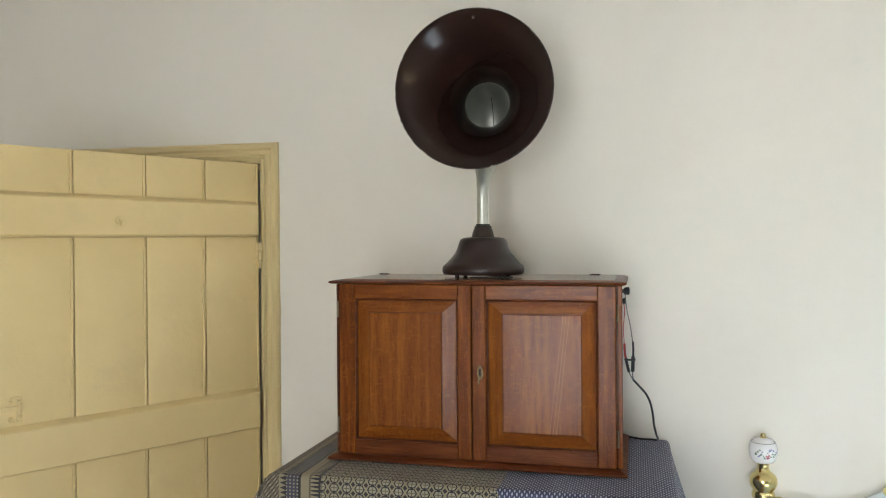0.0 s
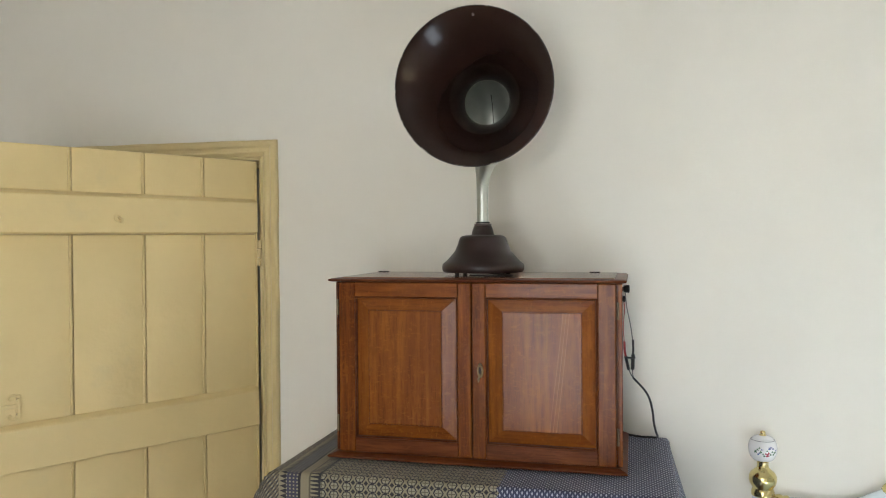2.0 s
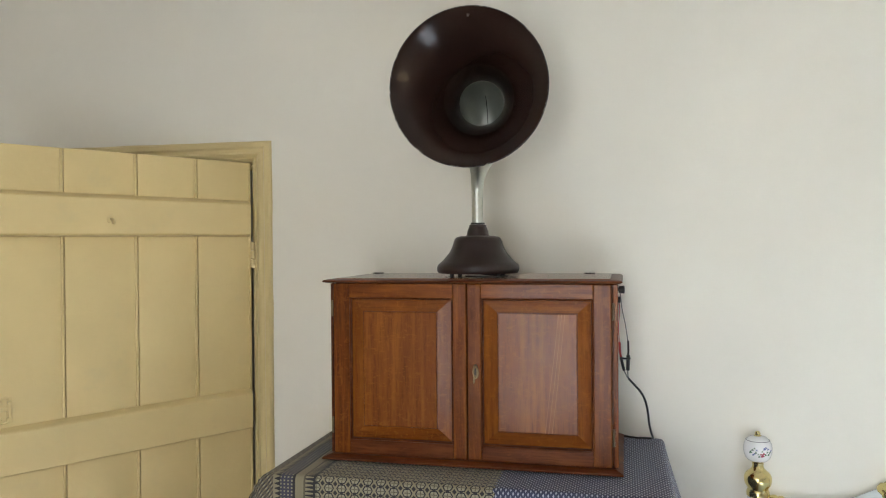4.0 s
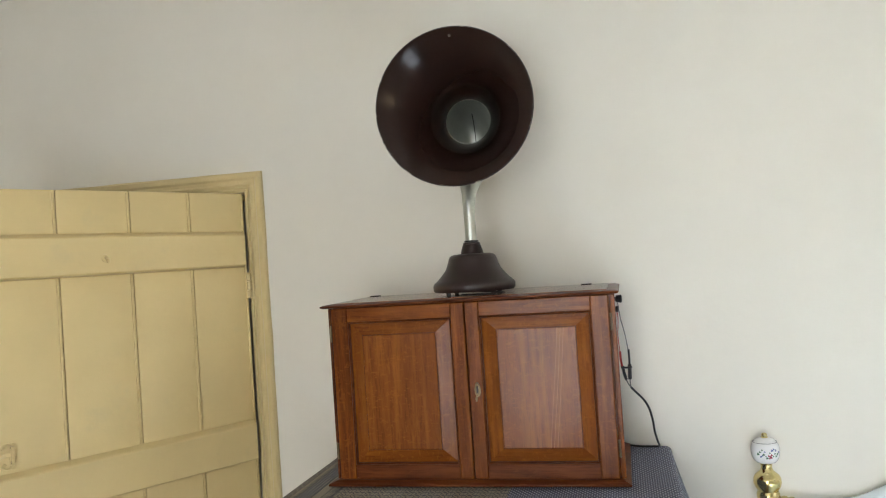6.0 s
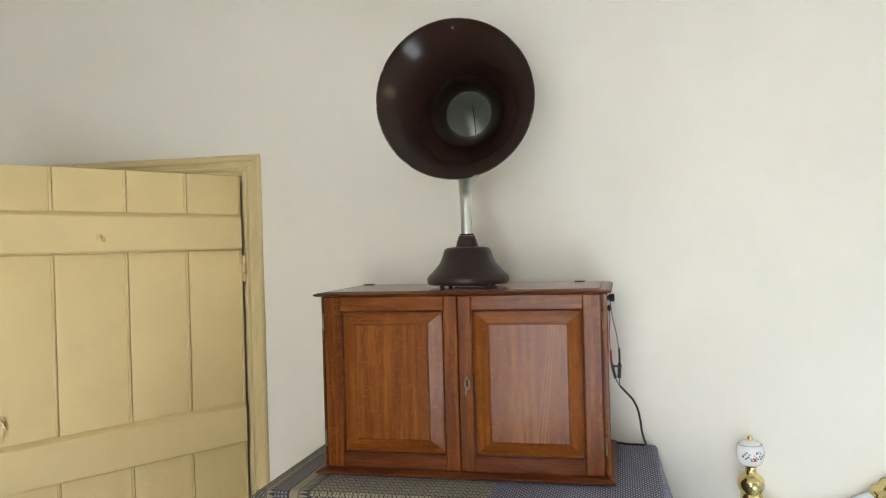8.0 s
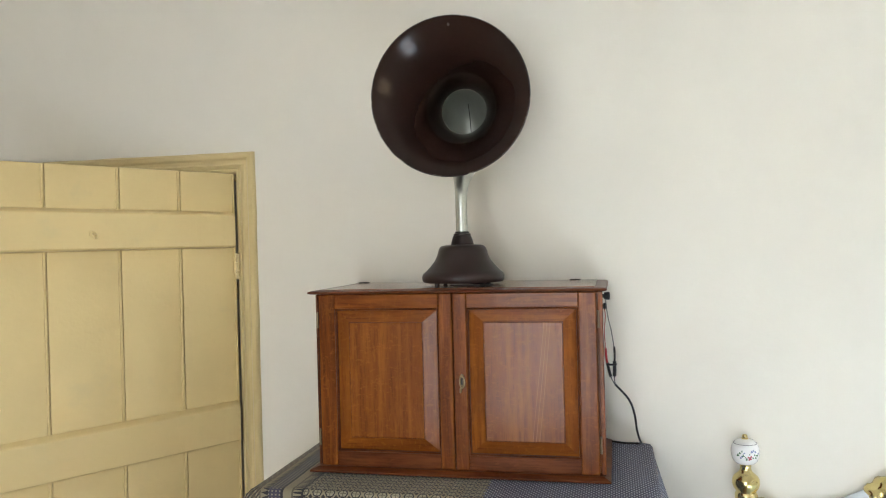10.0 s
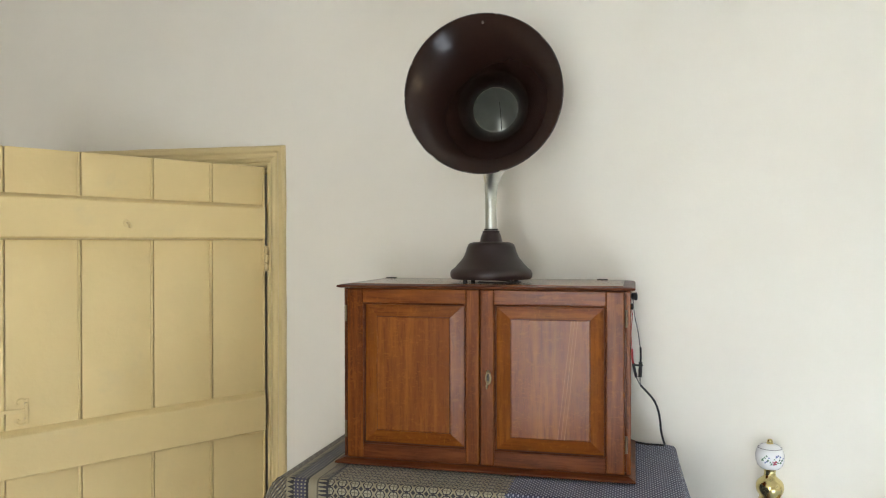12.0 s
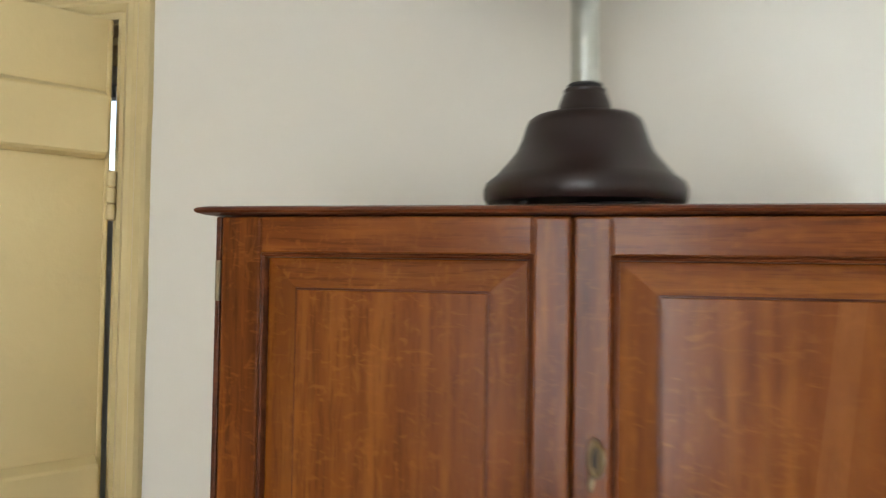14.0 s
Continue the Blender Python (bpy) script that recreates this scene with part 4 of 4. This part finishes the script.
def horn():
    ob = thing("horn_loudspeaker", pose(HX, HY, HZ, 0, 0, 2.0), "brown bakelite horn loudspeaker with aluminium neck, on the cabinet", "loudspeaker")
    # foot
    prof = [(0.086, 0.008), (0.096, 0.0085), (0.0995, 0.013), (0.100, 0.022), (0.0975, 0.0285), (0.0905, 0.0355), (0.0800, 0.0475), (0.0715, 0.0605), (0.0655, 0.0740), (0.0615, 0.0870),
            (0.0585, 0.0940), (0.0530, 0.0980), (0.0440, 0.0998), (0.0300, 0.1005), (0.0285, 0.1030), (0.0265, 0.1120), (0.0235, 0.1210), (0.0215, 0.1235), (0.0222, 0.1250), (0.0220, 0.1275), (0.0190, 0.1290)]
    prof = [(r * (0.96 if h < 0.03 else 0.94 if h < 0.05 else 0.915), h if h < 0.03 else 0.03 + (h - 0.03) * 0.92) for r, h in prof]
    part("base", lathe(prof, steps=64), BAKELITE_FOOT, ob, smooth=True, angle=40)
    for k in range(4):
        a = math.pi / 4 + k * math.pi / 2
        part("foot", lathe([(0.0045, 0.0), (0.0055, 0.002), (0.0050, 0.0088)], steps=12, at=(0.074 * math.cos(a), 0.074 * math.sin(a), 0)), BLACK, ob, smooth=True)
    cord = [(-0.02, -0.060, 0.0032), (0.02, -0.082, 0.0030), (0.055, -0.075, 0.0030), (0.075, -0.050, 0.0030), (0.060, -0.020, 0.0032), (0.02, 0.0, 0.0045), (0.0, 0.01, 0.0075)]
    part("cord", tube(curve_points(cord, 40), 0.0018, 8), RUBBER, ob, "thin black cord", smooth=True)
    # neck: rises, leans back and turns forward into the bell
    throat_y, R = RIM_Y + 0.222 - HY, 0.064
    top = AXIS_Z - HZ
    cy, cz = throat_y, top - R
    arc = [(cy + R * math.cos(radians(a)), cz + R * math.sin(radians(a))) for a in range(-72, 91, 6)]
    foot_pts = curve_points([(0, 0.0, 0.116), (0, 0.0, 0.170), (0, 0.006, 0.216), (0, 0.031, 0.255), (0, arc[0][0] - 0.045, arc[0][1] - 0.016), (0, arc[0][0], arc[0][1])], 22)
    line = foot_pts[:-1] + [Vector((0, y, z)) for y, z in arc]
    line = [p + Vector((float(np.interp(p.z, (0.12, 0.22, 0.34, 0.42), (0.0, -0.001, -0.001, -0.003))), 0, 0)) for p in line]
    total = len(line) - 1
    rise = len(foot_pts) - 1

    def width(k):
        """Slim at the foot, swelling fast where the neck leans back."""
        if k < rise:
            return float(np.interp(line[k].z, (0.116, 0.160, 0.205, 0.235, 0.265, 0.2965), (0.0136, 0.0132, 0.0138, 0.0168, 0.0248, 0.0315)))
        return 0.0310 + 0.0243 * (k - rise) / (total - rise)

    radii = [width(k) for k in range(total + 1)]
    bm = tube(line, radii, 28, cap=False)
    neck = part("neck", bm, ALUMINIUM, ob, "dull aluminium swan neck", smooth=True)
    # the casting's seam inside the bend
    seam = bmesh.new()
    pts = []
    for a in range(8, 62, 6):
        k = radians(a)
        rr = width(rise + (a + 72) / 6) - 0.0012
        pts.append(Vector((-0.002, cy + (R + rr) * math.cos(k), cz + (R + rr) * math.sin(k))))
    part("seam", tube(pts, 0.0011, 6), SEAM, neck, smooth=True)
    part("collar", lathe([(0.0150, 0.1215), (0.0168, 0.1220), (0.0168, 0.1245), (0.0150, 0.1255)], steps=32), SEAM, ob, smooth=True)
    # bell, a shell with a rolled rim
    inner = [(0.0555, 0.224), (0.0575, 0.206), (0.0620, 0.184), (0.0690, 0.162), (0.0790, 0.136), (0.0900, 0.1125), (0.1000, 0.0945), (0.1100, 0.0785), (0.1200, 0.0645), (0.1300, 0.0525),
             (0.1400, 0.0415), (0.1500, 0.0320), (0.1620, 0.0225), (0.1732, 0.0150)]
    inner = [(p.x, p.y) for p in curve_points([(r, y, 0) for r, y in inner], 44)]
    rim = [(0.1752, 0.0140), (0.1762, 0.0132), (0.1768, 0.0150), (0.1755, 0.0180)]
    outer = [(r + 0.0042, y + 0.0035) for r, y in reversed(inner[:-1])]
    bm = lathe([(r, y + RIM_Y - HY) for r, y in inner + rim + outer], axis="y", steps=96, cap=False, loop=True, at=(-0.003, 0, AXIS_Z - HZ))
    bell = part("bell", bm, BAKELITE, ob, "dark brown bakelite bell", smooth=True)
    # worn bead round the rim, a rivet near its top
    part("rim_bead", lathe([(0.1752, 0.0122), (0.1768, 0.0130), (0.1776, 0.0152), (0.1768, 0.0180), (0.1748, 0.0190)], axis="y", steps=96, cap=False, loop=True, at=(-0.003, RIM_Y - HY, AXIS_Z - HZ)), WORN_RIM, bell, "chipped rim", smooth=True)
    part("rivet", lathe([(0.0030, 0.0260), (0.0028, 0.0215), (0.0010, 0.0200)], axis="y", steps=12, at=(-0.003, RIM_Y - HY, AXIS_Z - HZ + 0.1595)), KNOB_METAL, bell, smooth=True)
    part("ferrule", lathe([(0.0640, 0.208), (0.0655, 0.210), (0.0655, 0.223), (0.0630, 0.228), (0.0575, 0.228), (0.0600, 0.210)], axis="y", steps=48, cap=False, loop=True,
                          at=(-0.003, RIM_Y - HY, AXIS_Z - HZ)), BAKELITE, bell, smooth=True)


horn()


# ---------------------------------------------------------------- the bedstead
def bedstead():
    bx, by = 0.6435, 0.297
    mid = 1.42
    ob = thing("bed_headboard", pose(bx, by, -0.002), "white enamelled iron bed headboard with brass and porcelain fittings", "bed")

    def flip(p, k):
        return p if k == 0 else (2 * (mid - bx) - p[0], p[1], p[2])

    for k in (0, 1):
        at = flip((0, 0, 0), k)
        post = part("post", lathe([(0.0235, 0.002), (0.0235, 0.984), (0.0225, 0.9855)], steps=32, at=at), ENAMEL, ob, smooth=True)
        part("finial_cup", lathe([(0.0245, 0.972), (0.0262, 0.974), (0.0262, 0.983), (0.0245, 0.987), (0.0232, 0.990), (0.0250, 0.994), (0.0295, 1.001), (0.0318, 1.010), (0.0310, 1.020), (0.0270, 1.028),
                                  (0.0195, 1.034), (0.0145, 1.039), (0.0125, 1.046), (0.0135, 1.053), (0.0175, 1.057), (0.012, 1.058)], steps=36, at=at), BRASS, post, "polished brass cup", smooth=True)
        part("porcelain_knob", lathe([(0.0150, 1.0565), (0.0215, 1.0585), (0.0275, 1.0650), (0.0315, 1.0760), (0.0325, 1.0880), (0.0310, 1.0985), (0.0275, 1.1060), (0.0240, 1.1085), (0.0235, 1.1105), (0.0200, 1.1135),
                                      (0.0130, 1.1160), (0.0060, 1.1165)], steps=36, at=at), PORCELAIN, post, "white porcelain knob painted with small flowers", smooth=True)
        part("tip", lathe([(0.0075, 1.1155), (0.0085, 1.1175), (0.0060, 1.1195), (0.0065, 1.1230), (0.0050, 1.1265), (0.0015, 1.1275)], steps=20, at=at), BRASS, post, "small brass tip", smooth=True)
        part("painted_band", lathe([(0.0268, 1.1062), (0.0276, 1.1066), (0.0272, 1.1074), (0.0262, 1.1072)], steps=36, cap=False, loop=True, at=at), GREYWIRE, post)
        # painted flowers, thin raised glaze
        for mat, spots in ((ROSE, ((-1.38, 1.076, 0.0048), (-1.30, 1.081, 0.0034), (-1.50, 1.0795, 0.003))), (LEAF_GLAZE, ((-1.85, 1.083, 0.0030), (-1.70, 1.079, 0.0022), (-1.02, 1.084, 0.0028), (-1.15, 1.078, 0.0024), (-2.1, 1.088, 0.0034), (-0.78, 1.082, 0.0034), (-1.62, 1.0745, 0.0030), (-1.95, 1.0925, 0.0024), (-0.92, 1.0775, 0.0028), (-2.25, 1.083, 0.0040), (-1.42, 1.0865, 0.0022))),
                           (BLUE_GLAZE, ((-1.25, 1.092, 0.0036), (-1.12, 1.0945, 0.0026), (-1.95, 1.080, 0.0024), (-0.65, 1.086, 0.0032), (-1.78, 1.0885, 0.0028), (-0.95, 1.091, 0.0030), (-2.05, 1.0775, 0.0026)))):
            bm = bmesh.new()
            for a, z, r in spots:
                rad = 0.0322
                c = Vector((at[0] + rad * math.cos(a), at[1] + rad * math.sin(a), z))
                n = Vector((math.cos(a), math.sin(a), -0.15)).normalized()
                s = n.orthogonal().normalized()
                t = n.cross(s)
                ring = [c + n * 0.0003 + r * (0.75 + 0.25 * math.cos(3 * b)) * (math.cos(b) * s + math.sin(b) * t) for b in [2 * math.pi * j / 14 for j in range(14)]]
                skin(bm, [[p - n * 0.002 for p in ring], ring])
            bmesh.ops.recalc_face_normals(bm, faces=bm.faces)
            part("painted_flower", bm, mat, post)
        # brass socket for the rail
        part("rail_socket", lathe([(0.0200, 0.020), (0.0285, 0.026), (0.0305, 0.034), (0.0305, 0.040), (0.0270, 0.046), (0.0285, 0.050), (0.0285, 0.056), (0.0250, 0.060)] if k == 0 else
                                  [(0.0200, -0.020), (0.0285, -0.026), (0.0305, -0.034), (0.0305, -0.040), (0.0270, -0.046), (0.0285, -0.050), (0.0285, -0.056), (0.0250, -0.060)], axis="x", steps=32, at=(at[0], at[1], 0.946)), BRASS, post, "polished brass socket", smooth=True)
        # brass clasp on the rail where it begins to climb
        clasp = part("rail_clasp", bmesh.new(), BRASS, ob, "polished brass clasp in leaf form")
        bm = bmesh.new()
        a, b = Vector(flip((0.268, 0, 0.981), k)), Vector(flip((0.352, 0, 1.022), k))
        spine = [a.lerp(b, f / 12) for f in range(13)]
        swell = [0.024, 0.0325, 0.034, 0.030, 0.033, 0.0375, 0.0395, 0.0365, 0.031, 0.0335, 0.0355, 0.033, 0.024]
        tube(spine, swell, 24, bm=bm)
        for n, v in enumerate(bm.verts):
            ring, spoke = divmod(n, 24)
            mid_p = spine[min(ring, 12)]
            v.co = mid_p + (v.co - mid_p) * (1 + 0.07 * math.cos(spoke * math.pi / 2 + ring))
        clasp.data = mesh_of("rail_clasp", bm, BRASS, True, 50)
        # scroll and slanting rod
        def rod(pts, r, n=30):
            return part("scroll", tube(curve_points([flip(p, k) for p in pts], n), r, 12), ENAMEL, ob, smooth=True)

        s = rod([(0.049, 0, 0.70), (0.047, 0, 0.80), (0.047, 0, 0.850), (0.056, 0, 0.882), (0.080, 0, 0.908), (0.106, 0, 0.914), (0.130, 0, 0.904), (0.155, 0, 0.887)], 0.0058)
        part("ball_end", lathe([(0.001, -0.0075), (0.0055, -0.0055), (0.0075, 0.0), (0.0055, 0.0055), (0.001, 0.0075)], steps=16, at=flip((0.160, 0, 0.884), k)), CHROME, s, "small bright metal ball", smooth=True)
        rod([(0.02, 0, 0.765), (0.10, 0, 0.808), (0.20, 0, 0.859), (0.30, 0, 0.910), (0.40, 0, 0.960), (0.52, 0, 1.010), (0.66, 0, 1.048), (mid - bx, 0, 1.060)], 0.0075, 40)
    left = [(0.052, 0, 0.946), (0.10, 0, 0.945), (0.155, 0, 0.946), (0.205, 0, 0.954), (0.250, 0, 0.973), (0.310, 0, 1.002), (0.395, 0, 1.043), (0.50, 0, 1.095), (0.63, 0, 1.145), (mid - bx, 0, 1.162)]
    right = [(2 * (mid - bx) - x, y, z) for x, y, z in left[:-1]][::-1]
    part("top_rail", tube(curve_points(left + right, 110), 0.0250, 24), ENAMEL, ob, "curved white enamelled tube", smooth=True)

    # mattress and spread behind the headboard, lit by the sun
    part("mattress", box(0.03, 1.52, -2.03, -0.035, 0.30, 0.575, bevel=0.04, segments=3), WHITE_PAINT, ob, smooth=True)
    bm = bmesh.new()
    rings = []
    for k in range(41):
        y = -2.06 + 2.02 * k / 40
        ring = []
        for x, z in ((-0.005, 0.22), (-0.010, 0.40), (0.000, 0.54), (0.030, 0.583), (0.30, 0.590), (0.76, 0.594), (1.22, 0.590), (1.52, 0.583), (1.552, 0.54), (1.562, 0.40), (1.557, 0.22)):
            ring.append((x + (0.010 * math.sin(y * 17) if z < 0.5 else 0), y, z + 0.006 * noise.noise(Vector((x * 5, y * 5, 7)))))
        rings.append(ring)
    skin(bm, rings, closed=False)
    bmesh.ops.recalc_face_normals(bm, faces=bm.faces)
    part("bedspread", bm, SPREAD, ob, "pale blue bedspread", smooth=True, angle=60)


bedstead()
